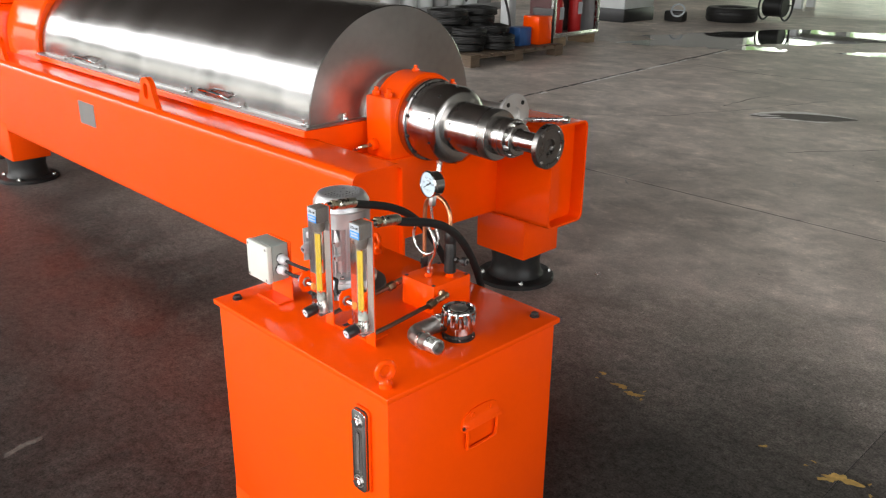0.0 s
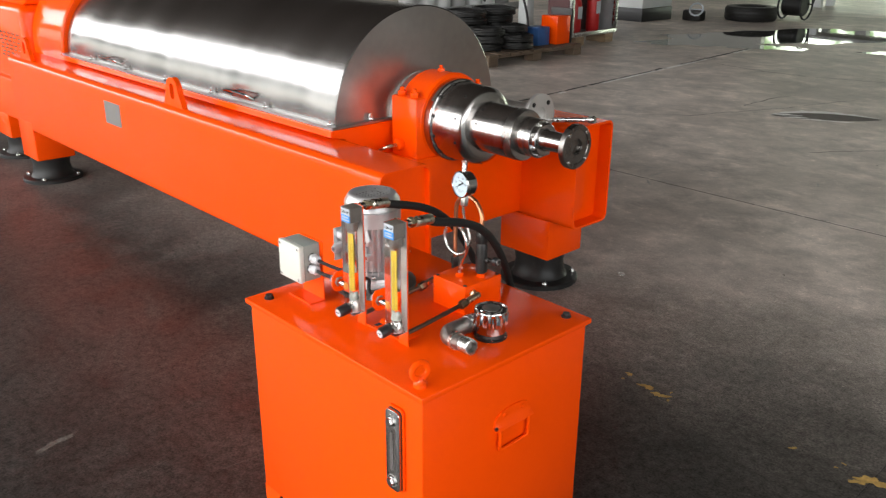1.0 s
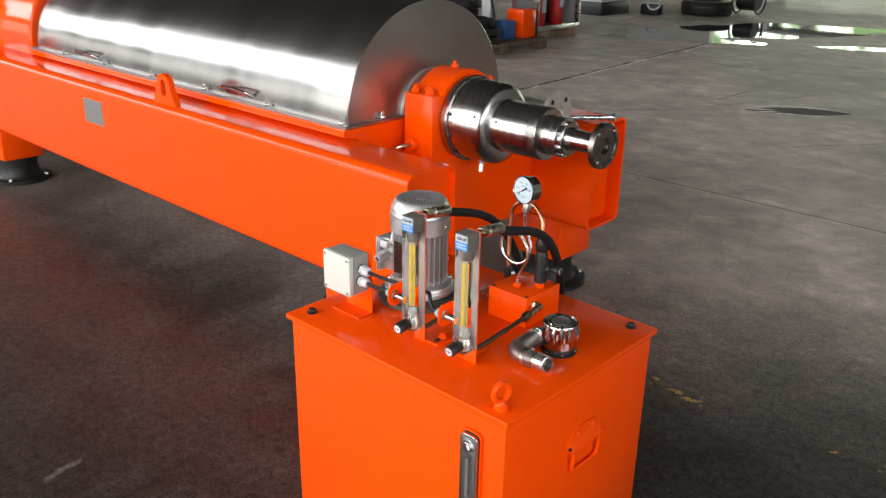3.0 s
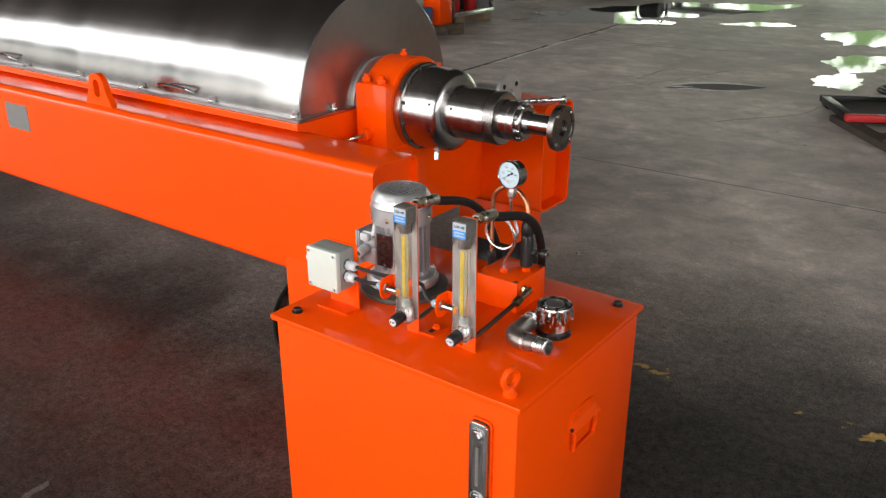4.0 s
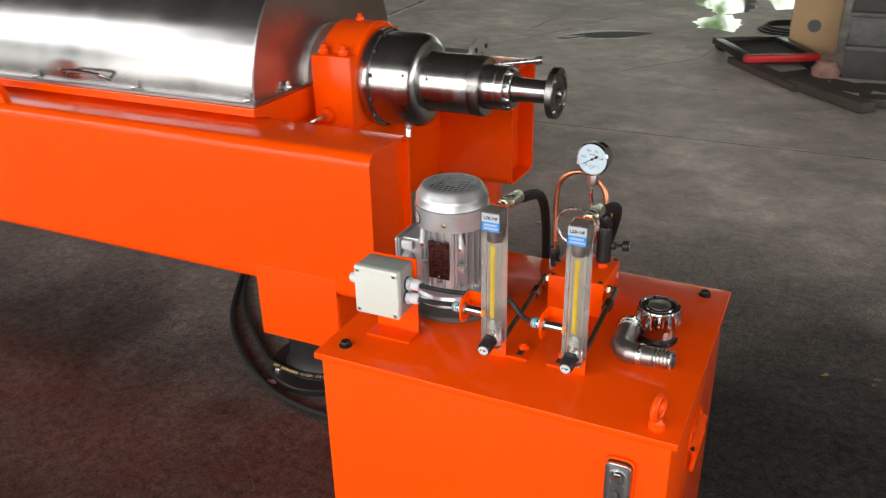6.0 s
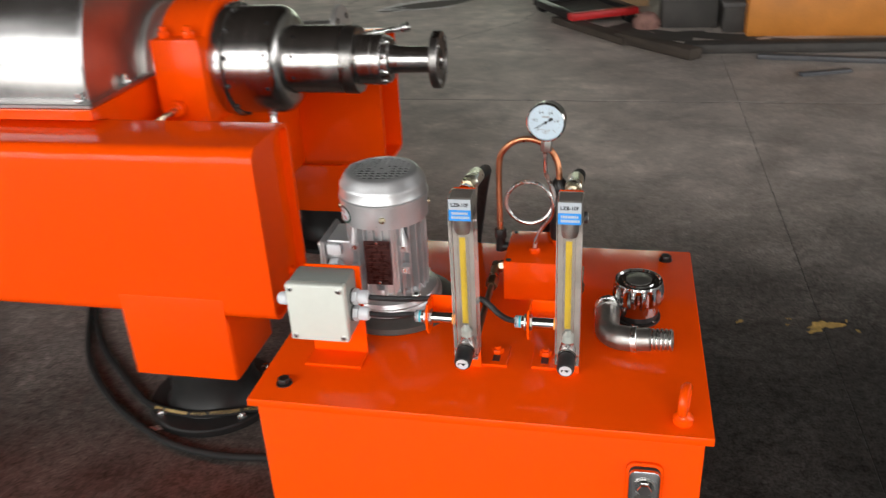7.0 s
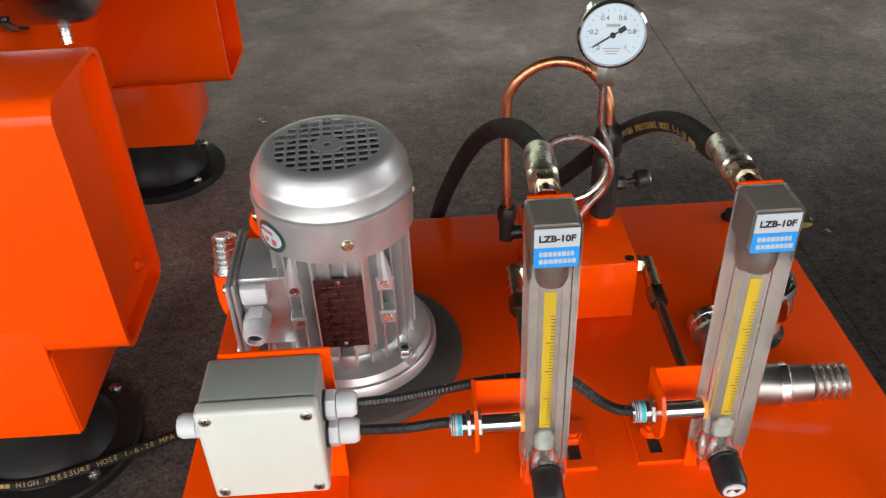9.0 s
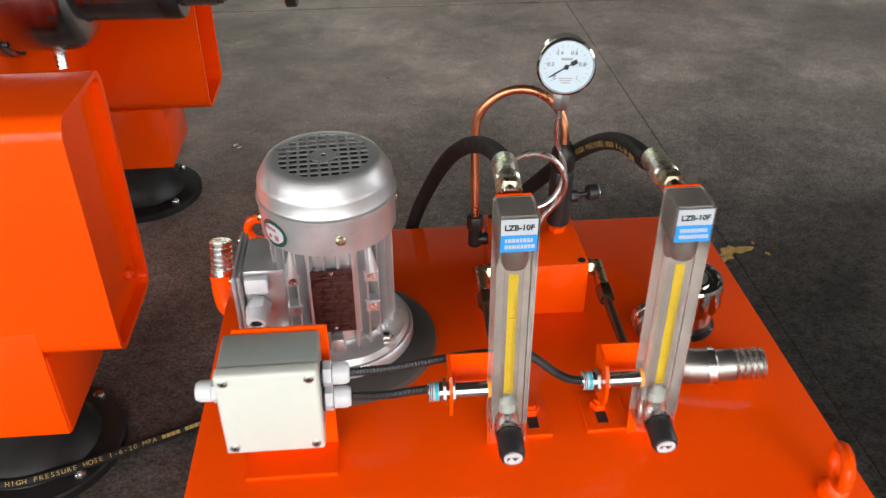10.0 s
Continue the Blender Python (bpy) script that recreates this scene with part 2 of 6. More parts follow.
    b = n.new("ShaderNodeBump")
    b.inputs["Strength"].default_value, b.inputs["Distance"].default_value = 0.07, 0.002
    l.new(calc("MULTIPLY", calc("ADD", vals[2], speck.outputs[0]), grit), b.inputs["Height"])
    gloss = n.new("ShaderNodeMapRange")
    l.new(calc("MULTIPLY_ADD", speck.outputs[0], 0.35, calc("MULTIPLY", vals[2], 0.65)), gloss.inputs[0])
    gloss.inputs[1].default_value, gloss.inputs[2].default_value, gloss.inputs[3].default_value, gloss.inputs[4].default_value = 0.38, 0.62, -0.26, 0.26
    l.new(calc("MULTIPLY_ADD", gloss.outputs[0], grit, 0.5), p.inputs["Specular IOR Level"])
    l.new(b.outputs[0], p.inputs["Normal"])
    return m


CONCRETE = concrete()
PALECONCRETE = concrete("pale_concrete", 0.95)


def backdrop():
    """Bright overcast yard with pale green planting, seen through the gate."""
    m = bpy.data.materials.new("yard_backdrop")
    m.use_nodes = True
    n, l = m.node_tree.nodes, m.node_tree.links
    t = n.new("ShaderNodeTexNoise")
    t.inputs["Scale"].default_value, t.inputs["Detail"].default_value = 1.3, 7
    co = n.new("ShaderNodeTexCoord")
    l.new(co.outputs["Object"], t.inputs[0])
    ramp = n.new("ShaderNodeValToRGB")
    l.new(t.outputs[0], ramp.inputs[0])
    e = ramp.color_ramp.elements
    e[0].position, e[0].color = 0.43, (0.07, 0.11, 0.045, 1)
    e[1].position, e[1].color = 0.62, (0.86, 0.93, 0.80, 1)
    p = n["Principled BSDF"]
    p.inputs["Base Color"].default_value = (0, 0, 0, 1)
    l.new(ramp.outputs[0], p.inputs["Emission Color"])
    p.inputs["Emission Strength"].default_value = 6.0
    return m


YARD = backdrop()
CRACK = material("dusty_crack", (0.10, 0.092, 0.082), 0.8, vary=0.3, scale=20)
JOINT = material("joint_filler", (0.022, 0.021, 0.02), 0.7, vary=0.3, scale=30)
WALLPAINT = material("wall_paint", (0.46, 0.46, 0.44), 0.7, vary=0.10, scale=0.8, fine=20, bump=0.05, dirt=(0.33, 0.32, 0.30))
ROOFMAT = material("roof_sheet", (0.066, 0.056, 0.051), 0.85, vary=0.15, scale=1.0, spec=0.1)
WOOD = material("pallet_wood", (0.26, 0.18, 0.11), 0.7, vary=0.35, scale=6, fine=60, bump=0.2, stretch=(1, 1, 6))
CARD = material("cardboard", (0.42, 0.27, 0.14), 0.75, vary=0.10, scale=6)
DARKGREY = material("dark_grey_paint", (0.09, 0.09, 0.095), 0.5, vary=0.2, scale=8)
MIDGREY = material("mid_grey_paint", (0.30, 0.30, 0.30), 0.5, vary=0.15, scale=6)
LIGHTGREY = material("light_grey_paint", (0.58, 0.60, 0.60), 0.45, vary=0.08, scale=4)
BLUEPAINT = material("blue_paint", (0.03, 0.09, 0.25), 0.4, vary=0.2, scale=10)
OCHRE = material("ochre_paint_stain", (0.46, 0.30, 0.09), 0.7, vary=0.4, scale=40)
PALESCUFF = material("pale_scrape", (0.40, 0.385, 0.36), 0.7, vary=0.4, scale=40)
CHALK = material("pale_stain", (0.34, 0.33, 0.31), 0.8, vary=0.3, scale=30)
WATER = material("puddle_water", (0.03, 0.032, 0.03), 0.03, vary=0.1, scale=3, rough_vary=0.015)
LIME = material("lime_deposit", (0.88, 0.86, 0.83), 0.8, vary=0.15, scale=20)
DRAIN = material("drain_grime", (0.15, 0.137, 0.12), 0.85, vary=0.3, scale=12)


# ---- mesh helpers ----
def box(bm, x0, x1, y0, y1, z0, z1, bevel=0.0, seg=2):
    m = Matrix.LocRotScale(((x0 + x1) / 2, (y0 + y1) / 2, (z0 + z1) / 2), None, (x1 - x0, y1 - y0, z1 - z0))
    made = bmesh.ops.create_cube(bm, size=1, matrix=m)["verts"]
    if bevel:
        edges = list({e for v in made for e in v.link_edges})
        bmesh.ops.bevel(bm, geom=edges, offset=bevel, segments=seg, profile=0.5, affect="EDGES")
    return bm


def obox(bm, m, sx, sy, sz, bevel=0.0, seg=2):
    """A box of that size about the origin of m."""
    made = bmesh.ops.create_cube(bm, size=1, matrix=m @ Matrix.Diagonal((sx, sy, sz, 1)))["verts"]
    if bevel:
        edges = list({e for v in made for e in v.link_edges})
        bmesh.ops.bevel(bm, geom=edges, offset=bevel, segments=seg, profile=0.5, affect="EDGES")
    return bm


def frame_to(p0, p1):
    """A pose at p0 whose z runs to p1."""
    d = Vector(p1) - Vector(p0)
    return Matrix.Translation(p0) @ d.to_track_quat("Z", "Y").to_matrix().to_4x4()


def lathe(bm, p0, p1, profile, seg=32):
    """Turns (height, radius) pairs about the line from p0 to p1; heights are metres from p0."""
    m = frame_to(p0, p1)
    rings = []
    for h, r in profile:
        if r < 1e-5:
            rings.append([bm.verts.new(m @ Vector((0, 0, h)))])
        else:
            rings.append([bm.verts.new(m @ Vector((r * math.cos(2 * math.pi * i / seg), r * math.sin(2 * math.pi * i / seg), h))) for i in range(seg)])
    for a, b in zip(rings, rings[1:]):
        for i in range(seg):
            j = (i + 1) % seg
            if len(a) == 1 and len(b) == 1:
                continue
            if len(a) == 1:
                bm.faces.new((a[0], b[j], b[i]))
            elif len(b) == 1:
                bm.faces.new((a[i], a[j], b[0]))
            else:
                bm.faces.new((a[i], a[j], b[j], b[i]))
    return bm


def rod(bm, p0, p1, r, seg=20, bevel=0.0):
    length = (Vector(p1) - Vector(p0)).length
    if bevel:
        prof = [(0, 0), (0, r - bevel), (bevel, r), (length - bevel, r), (length, r - bevel), (length, 0)]
    else:
        prof = [(0, 0), (0, r), (length, r), (length, 0)]
    return lathe(bm, p0, p1, prof, seg)


def smooth_path(pts, per=10):
    pts = [Vector(p) for p in pts]
    pts = [2 * pts[0] - pts[1], *pts, 2 * pts[-1] - pts[-2]]
    out = []
    for a, b, c, d in zip(pts, pts[1:], pts[2:], pts[3:]):
        for k in range(per):
            t = k / per
            out.append(0.5 * (2 * b + (c - a) * t + (2 * a - 5 * b + 4 * c - d) * t * t + (3 * b - a - 3 * c + d) * t ** 3))
    out.append(pts[-2])
    return out


def tube(bm, pts, r, seg=12, per=10, ripple=0.0, smooth=True):
    """A tube along a smooth line through pts; ripple makes it a corrugated conduit."""
    line = smooth_path(pts, per) if smooth else [Vector(p) for p in pts]
    up = Vector((0.13, 0.27, 0.95))
    rings = []
    for i, p in enumerate(line):
        d = (line[min(i + 1, len(line) - 1)] - line[max(i - 1, 0)]).normalized()
        side = up - d * up.dot(d)
        side.normalize()
        up = side
        other = d.cross(side)
        rr = r * (1 + (ripple if i % 2 else 0))
        rings.append([bm.verts.new(p + rr * (math.cos(2 * math.pi * k / seg) * side + math.sin(2 * math.pi * k / seg) * other)) for k in range(seg)])
    for a, b in zip(rings, rings[1:]):
        for k in range(seg):
            j = (k + 1) % seg
            bm.faces.new((a[k], a[j], b[j], b[k]))
    bm.faces.new(rings[0][::-1])
    bm.faces.new(rings[-1])
    return bm


def prism(bm, outline, m, depth, bevel=0.0):
    """Extrudes a flat outline (x, y) of m by depth along its z."""
    verts = [bm.verts.new(m @ Vector((x, y, 0))) for x, y in outline]
    face = bm.faces.new(verts)
    out = bmesh.ops.extrude_face_region(bm, geom=[face])["geom"]
    top = [v for v in out if isinstance(v, bmesh.types.BMVert)]
    shift = m.to_3x3() @ Vector((0, 0, depth))
    for v in top:
        v.co += shift
    if bevel:
        edges = {e for v in verts + top for e in v.link_edges}
        rims = [e for e in edges if not ((e.verts[0] in top) ^ (e.verts[1] in top))]
        bmesh.ops.bevel(bm, geom=rims, offset=bevel, segments=2, profile=0.5, affect="EDGES")
    return bm


def ring_torus(bm, m, major, minor, seg=28, tseg=10):
    rings = []
    for i in range(seg):
        a = 2 * math.pi * i / seg
        rings.append([bm.verts.new(m @ Vector(((major + minor * math.cos(b)) * math.cos(a), (major + minor * math.cos(b)) * math.sin(a), minor * math.sin(b))))
                      for b in (2 * math.pi * k / tseg for k in range(tseg))])
    for i in range(seg):
        a, b = rings[i], rings[(i + 1) % seg]
        for k in range(tseg):
            j = (k + 1) % tseg
            bm.faces.new((a[k], b[k], b[j], a[j]))
    return bm


def hexagon(bm, p0, p1, r):
    length = (Vector(p1) - Vector(p0)).length
    c = min(r, length) * 0.12
    return lathe(bm, p0, p1, [(0, 0), (0, r * 0.93), (c, r), (length - c, r), (length, r * 0.93), (length, 0)], 6)


def writing(text, size, m, depth=0.0004, bold=0.0):
    """Built-in letters as a bmesh, centred on m, in its xy plane."""
    curve = bpy.data.curves.new("letters", "FONT")
    curve.body, curve.size, curve.align_x, curve.align_y, curve.extrude = text, size, "CENTER", "CENTER", depth / 2
    curve.resolution_u, curve.offset = 3, bold
    ob = bpy.data.objects.new("letters", curve)
    mesh = bpy.data.meshes.new_from_object(ob)
    bm = bmesh.new()
    bm.from_mesh(mesh)
    bm.transform(m)
    bpy.data.objects.remove(ob)
    bpy.data.meshes.remove(mesh)
    bpy.data.curves.remove(curve)
    return bm


def mesh_of(name, bm, mat, angle=35):
    mesh = bpy.data.meshes.new(name)
    bmesh.ops.recalc_face_normals(bm, faces=bm.faces)
    bm.to_mesh(mesh)
    bm.free()
    mesh.materials.append(mat)
    mesh.shade_smooth()
    mesh.set_sharp_from_angle(angle=radians(angle))
    return mesh


BASES = {}


def thing(name, base, label, category, group="", kind=""):
    ob = new(name)
    ob.empty_display_size = 0.05
    ob.location = base
    BASES[ob.name] = Vector(base)
    return tagged(ob, label, category, group, kind)


def part(name, bm, mat, parent, label=""):
    ob = new(name, mesh_of(name, bm, mat))
    ob.parent = parent
    if parent.name in BASES:
        ob.matrix_parent_inverse = Matrix.Translation(-BASES[parent.name])
    return tagged(ob, label) if label else ob


def whole(name, bm, mat, label, category, group="", kind=""):
    return tagged(new(name, mesh_of(name, bm, mat)), label, category, group, kind)


B = bmesh.new

# ---- the hall ----
whole("sub_floor", box(B(), -36, 12, -8, 30, -0.4, -0.0015), JOINT, "dark filler under the floor slabs", "floor", kind="structure")
floor = thing("floor", (0, 0, 0), "worn grey polished concrete floor in large slabs", "floor", kind="structure")
XJ, YJ = [-36, -22, -13.0, 0.46, 5.0, 12], [-8, -0.95, 3.49, 8.6, 13.5, 30]
for xa, xb in zip(XJ, XJ[1:]):
    for ya, yb in zip(YJ, YJ[1:]):
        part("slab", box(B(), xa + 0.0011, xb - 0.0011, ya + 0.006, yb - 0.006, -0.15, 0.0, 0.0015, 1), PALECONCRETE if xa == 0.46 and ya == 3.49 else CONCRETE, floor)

# opening cut for the added east fill lamp
bm = B()
for y0, y1, z0, z1 in ((-7.25, 24.25, 0, 1.2), (-7.25, 24.25, 4.7, 9.2), (-7.25, -6.45, 1.2, 4.7), (4.05, 24.25, 1.2, 4.7)):
    box(bm, 9.0, 9.25, y0, y1, z0, z1)
whole("wall_east", bm, WALLPAINT, "painted grey workshop wall, unseen, with an opening added for the fill light", "wall", kind="structure")
whole("wall_west", box(B(), -35.25, -35.0, -7.25, 24.25, 0, 9.2), WALLPAINT, "plain painted grey workshop wall", "wall", kind="structure")
whole("ceiling", box(B(), -35.25, 9.25, -7.25, 24.25, 9.2, 9.4), ROOFMAT, "dark sheet roof of the hall", "ceiling", kind="structure")
bm = B()
for x0, x1, z0, z1 in ((-35, -10.2, 2.25, 3.45), (-35, 9, 8.25, 9.2), (-35, -34.2, 0, 2.25), (-35, -34.2, 3.45, 8.25), (-10.05, 4.05, 2.02, 2.63), (-10.05, 4.05, 5.27, 8.25), (-10.2, -10.05, 0, 8.25), (4.05, 9, 0, 8.25)):
    box(bm, x0, x1, -7.25, -7.0, z0, z1)
# unseen bars, placed to break up the gate's bright band on the hood
for z, h in ((3.30, 0.07), (3.95, 0.16), (4.60, 0.07)):
    whole("highlight_bar", box(B(), -10.05, 4.05, -6.90, -6.82, z - h / 2, z + h / 2), MIDGREY, "unseen grey glazing bar added across the gate to split the hood's highlight", "window bar", "glazing bars", "structure")
for x in (-8.1, -5.7, -3.3, -0.9, 1.5):
    whole("highlight_bar", box(B(), x - 0.05, x + 0.05, -6.82, -6.75, 2.63, 5.27), MIDGREY, "unseen grey upright glazing bar added to split the hood's highlight", "window bar", "glazing bars", "structure")
whole("wall_south", bm, WALLPAINT, "painted grey wall with a tall gate and bands of windows", "wall", kind="structure")
bm = B()
box(bm, -35, -11.2, 24.0, 24.25, 0, 9.2)
box(bm, 3.2, 9, 24.0, 24.25, 0, 9.2)
box(bm, -11.2, 3.2, 24.0, 24.25, 3.2, 9.2)
whole("wall_north", bm, WALLPAINT, "grey end wall with a wide gate opening", "wall", kind="structure")
# unseen posts that break up the backdrop's reflection in the puddles
for x in (-8.3, -5.4, -2.5, 0.4):
    whole("reflection_post", box(B(), x - 0.15, x + 0.15, 23.9, 24.2, 0, 3.2), MIDGREY, "unseen grey post added to break up the gate's reflection in puddles", "post", "gate posts", "structure")
whole("backdrop", box(B(), -16, 8, 26.0, 26.1, -0.3, 7.5), YARD, "bright yard with pale green planting behind the gate", "backdrop", kind="structure")


# ---- hydraulic station: tank ----
T = 0.602  # top of the lid
tank = thing("oil_tank", (-0.33, 0.27, 0), "glossy orange steel hydraulic oil tank with overhanging lid", "tank")
bm = B()
box(bm, -0.650, -0.010, 0.010, 0.538, 0.045, 0.588, 0.004)
part("body", bm, ORANGE, tank)
part("lid", box(B(), -0.66, 0.0, 0.0, 0.546, 0.588, T, 0.003), ORANGE, tank)
for cx, sx in ((-0.650, 1), (-0.010, -1)):
    for ya in (0.010, 0.534):
        bm = B()
        prism(bm, [(cx, 0.0), (cx + sx * 0.045, 0.0), (cx + sx * 0.075, 0.05), (cx, 0.05)], Matrix.Translation((0, ya, 0)) @ pose(0, 0, 0, 90), -0.004)
        part("foot", bm, ORANGE, tank)
for x, y in ((-0.617, 0.044), (-0.047, 0.506)):
    bolt = part("bolt", rod(hexagon(B(), (x, y, T + 0.002), (x, y, T + 0.010), 0.0095), (x, y, T), (x, y, T + 0.002), 0.012), BLACKSTEEL, tank, "black hexagon bolt")


def eyebolt(x, y, turn):
    bm = B()
    lathe(bm, (x, y, T), (x, y, 1), [(0, 0), (0, 0.0128), (0.001, 0.0138), (0.009, 0.0138), (0.0105, 0.0125), (0.014, 0.0095), (0.020, 0.0075), (0.020, 0)], 24)
    ring_torus(bm, Matrix.Translation((x, y, T + 0.0365)) @ pose(0, 0, 0, 90, 0, turn), 0.0182, 0.0063)
    return part("eyebolt", bm, ORANGE, tank, "orange painted lifting eyebolt")


eyebolt(-0.040, 0.031, 77)
eyebolt(-0.622, 0.500, -12)


def slab_round(y0, y1, cx, w, z0, z1, r, bevel):
    """An upright plate with rounded corners, facing along y."""
    out = []
    for px, pz, a0 in ((w / 2 - r, z1 - r, 0), (-w / 2 + r, z1 - r, 90), (-w / 2 + r, z0 + r, 180), (w / 2 - r, z0 + r, 270)):
        for k in range(6):
            a = math.radians(a0 + 18 * k)
            out.append((cx + px + r * math.cos(a), pz + r * math.sin(a)))
    return prism(B(), out, Matrix.Translation((0, y1, 0)) @ pose(0, 0, 0, 90), y1 - y0, bevel)


# level gauge on the front face
GX = -0.0865
lg = part("level_gauge", slab_round(0.0035, 0.0098, GX, 0.050, 0.340, 0.546, 0.013, 0.001), ORANGE, tank, "steel framed oil level gauge")
part("gasket", slab_round(0.0012, 0.0035, GX, 0.0425, 0.344, 0.542, 0.011, 0.0), BLACK, lg)
part("frame_plate", slab_round(-0.0065, 0.0011, GX, 0.043, 0.345, 0.541, 0.011, 0.0028), CHROME, lg, "bright steel frame")
part("dark_slot", slab_round(-0.0078, -0.0066, GX, 0.0235, 0.385, 0.501, 0.005, 0.0), DARKRING, lg)
part("sight_glass", slab_round(-0.0125, -0.0079, GX, 0.0150, 0.391, 0.495, 0.004, 0.0012), GLASS, lg)
part("scale_strip", box(B(), GX - 0.0032, GX + 0.0032, -0.0086, -0.0080, 0.398, 0.488), GREYPLATE, lg)
for z in (0.370, 0.516):
    gbolt = part("gauge_bolt", rod(hexagon(B(), (GX, -0.0085, z), (GX, -0.0165, z), 0.0098), (GX, -0.0065, z), (GX, -0.0085, z), 0.0128, 20), CHROME, lg)
    part("bolt_boss", rod(B(), (GX, -0.0066, z), (GX, -0.0080, z), 0.0150, 24), ZINC, gbolt)

# drop handle on the end face: an arched flap whose lower edge rolls out over the bail
HY, FX = 0.282, -0.010
bm = B()
cols = []
for k in range(19):
    u = -1 + 2 * k / 18
    top = 0.446 + 0.025 * max(0.0, 1 - abs(u) ** 2.6) ** 0.6
    col = []
    for q, (f, out) in enumerate(((0.0, 0.0), (0.0, 0.0035), (0.35, 0.0042), (0.70, 0.0075), (0.88, 0.0125), (1.0, 0.0150), (1.06, 0.0115), (1.03, 0.0))):
        col.append(bm.verts.new((FX + out, HY + 0.060 * u, top + (0.428 - top) * f)))
    cols.append(col)
for ca, cb in zip(cols, cols[1:]):
    for k in range(len(ca) - 1):
        bm.faces.new((ca[k], cb[k], cb[k + 1], ca[k + 1]))
bm.faces.new(cols[0])
bm.faces.new(cols[-1][::-1])
hd = part("handle_plate", bm, ORANGE, tank, "orange drop handle on the tank end")
for y in (HY - 0.028, HY + 0.028):
    part("rivet", ring_torus(B(), Matrix.Translation((FX + 0.0045, y, 0.4565)) @ pose(0, 0, 0, 0, 90), 0.0052, 0.0018, 18, 8), ORANGE, hd)
part("hinge_hole", rod(B(), (FX + 0.0075, HY - 0.0607, 0.4335), (FX + 0.0075, HY - 0.0563, 0.4335), 0.0040, 14), BLACKSTEEL, hd)
part("bail", tube(B(), [(FX + 0.008, HY - 0.0475, 0.434), (FX + 0.010, HY - 0.0475, 0.405), (FX + 0.008, HY - 0.047, 0.384), (FX + 0.0075, HY - 0.040, 0.3745), (FX + 0.007, HY, 0.373), (FX + 0.0075, HY + 0.040, 0.3745),
                        (FX + 0.008, HY + 0.047, 0.384), (FX + 0.010, HY + 0.0475, 0.405), (FX + 0.008, HY + 0.0475, 0.434)], 0.0048, 10, 6), ORANGE, hd)

# ---- junction box on its bracket ----
jb = thing("junction_box", (-0.563, 0.10, T), "grey plastic cable junction box with off-white lid", "junction box")
bm = B()
box(bm, -0.600, -0.512, 0.1355, 0.1395, T, 0.7575, 0.001, 1)
box(bm, -0.602, -0.512, 0.094, 0.1355, T, T + 0.004, 0.001, 1)
part("bracket", bm, ORANGE, jb, "orange angle bracket welded on the lid")
jbody = part("box_body", box(B(), -0.6075, -0.5195, 0.090, 0.1352, 0.662, 0.7550, 0.003, 3), GREYPL, jb)
jlid = part("box_lid", box(B(), -0.6085, -0.5185, 0.075, 0.0895, 0.661, 0.7560, 0.0035, 3), IVORY, jb, "off-white screwed lid")
for x in (-0.6005, -0.5265):
    for z in (0.669, 0.748):
        sc = part("screw", lathe(B(), (x, 0.0752, z), (x, 0, z), [(0, 0.0042), (0.0006, 0.0045), (0.0012, 0.0036), (0.0014, 0)], 14), CAST, jlid)
        part("slot", obox(obox(B(), Matrix.Translation((x, 0.0737, z)) @ pose(0, 0, 0, 0, 30), 0.0055, 0.0004, 0.0011), Matrix.Translation((x, 0.0737, z)) @ pose(0, 0, 0, 0, 120), 0.0055, 0.00042, 0.0011), INK, sc)


def gland(p, d, s=1.0):
    """A white cable gland at p, pointing along d."""
    p, d = Vector(p), Vector(d)
    g = part("cable_gland", hexagon(B(), p + d * 0.002, p + d * 0.010 * s, 0.0125 * s), WHITEPL, jb, "white plastic cable gland")
    part("washer", rod(B(), p, p + d * 0.0022, 0.0125 * s), BLACK, g)
    part("gland_cap", lathe(B(), p + d * 0.010 * s, p + d, [(0, 0.0085 * s), (0.001, 0.0105 * s), (0.012 * s, 0.0105 * s), (0.016 * s, 0.0085 * s), (0.017 * s, 0)], 20), WHITEPL, g)


gland((-0.5195, 0.112, 0.720), (1, 0, 0))
gland((-0.5195, 0.108, 0.694), (1, 0, 0))
gland((-0.6075, 0.104, 0.715), (-1, 0, 0), 0.95)
whole("cable", tube(B(), [(-0.494, 0.112, 0.720), (-0.46, 0.119, 0.7155), (-0.43, 0.128, 0.712), (-0.393, 0.1365, 0.7105), (-0.36, 0.1375, 0.712), (-0.332, 0.1365, 0.714), (-0.316, 0.124, 0.7125),
      (-0.300, 0.111, 0.706), (-0.285, 0.105, 0.701), (-0.268, 0.104, 0.700)], 0.0040, 8, 22, 0.15), BLACK, "black corrugated conduit from the box to a sensor", "cable", "sensor cables")
whole("cable", tube(B(), [(-0.494, 0.108, 0.694), (-0.475, 0.107, 0.694), (-0.455, 0.105, 0.696), (-0.430, 0.104, 0.700), (-0.415, 0.104, 0.700)], 0.0040, 8, 20, 0.15), BLACK,
      "short black corrugated conduit from the box to a sensor", "cable", "sensor cables")

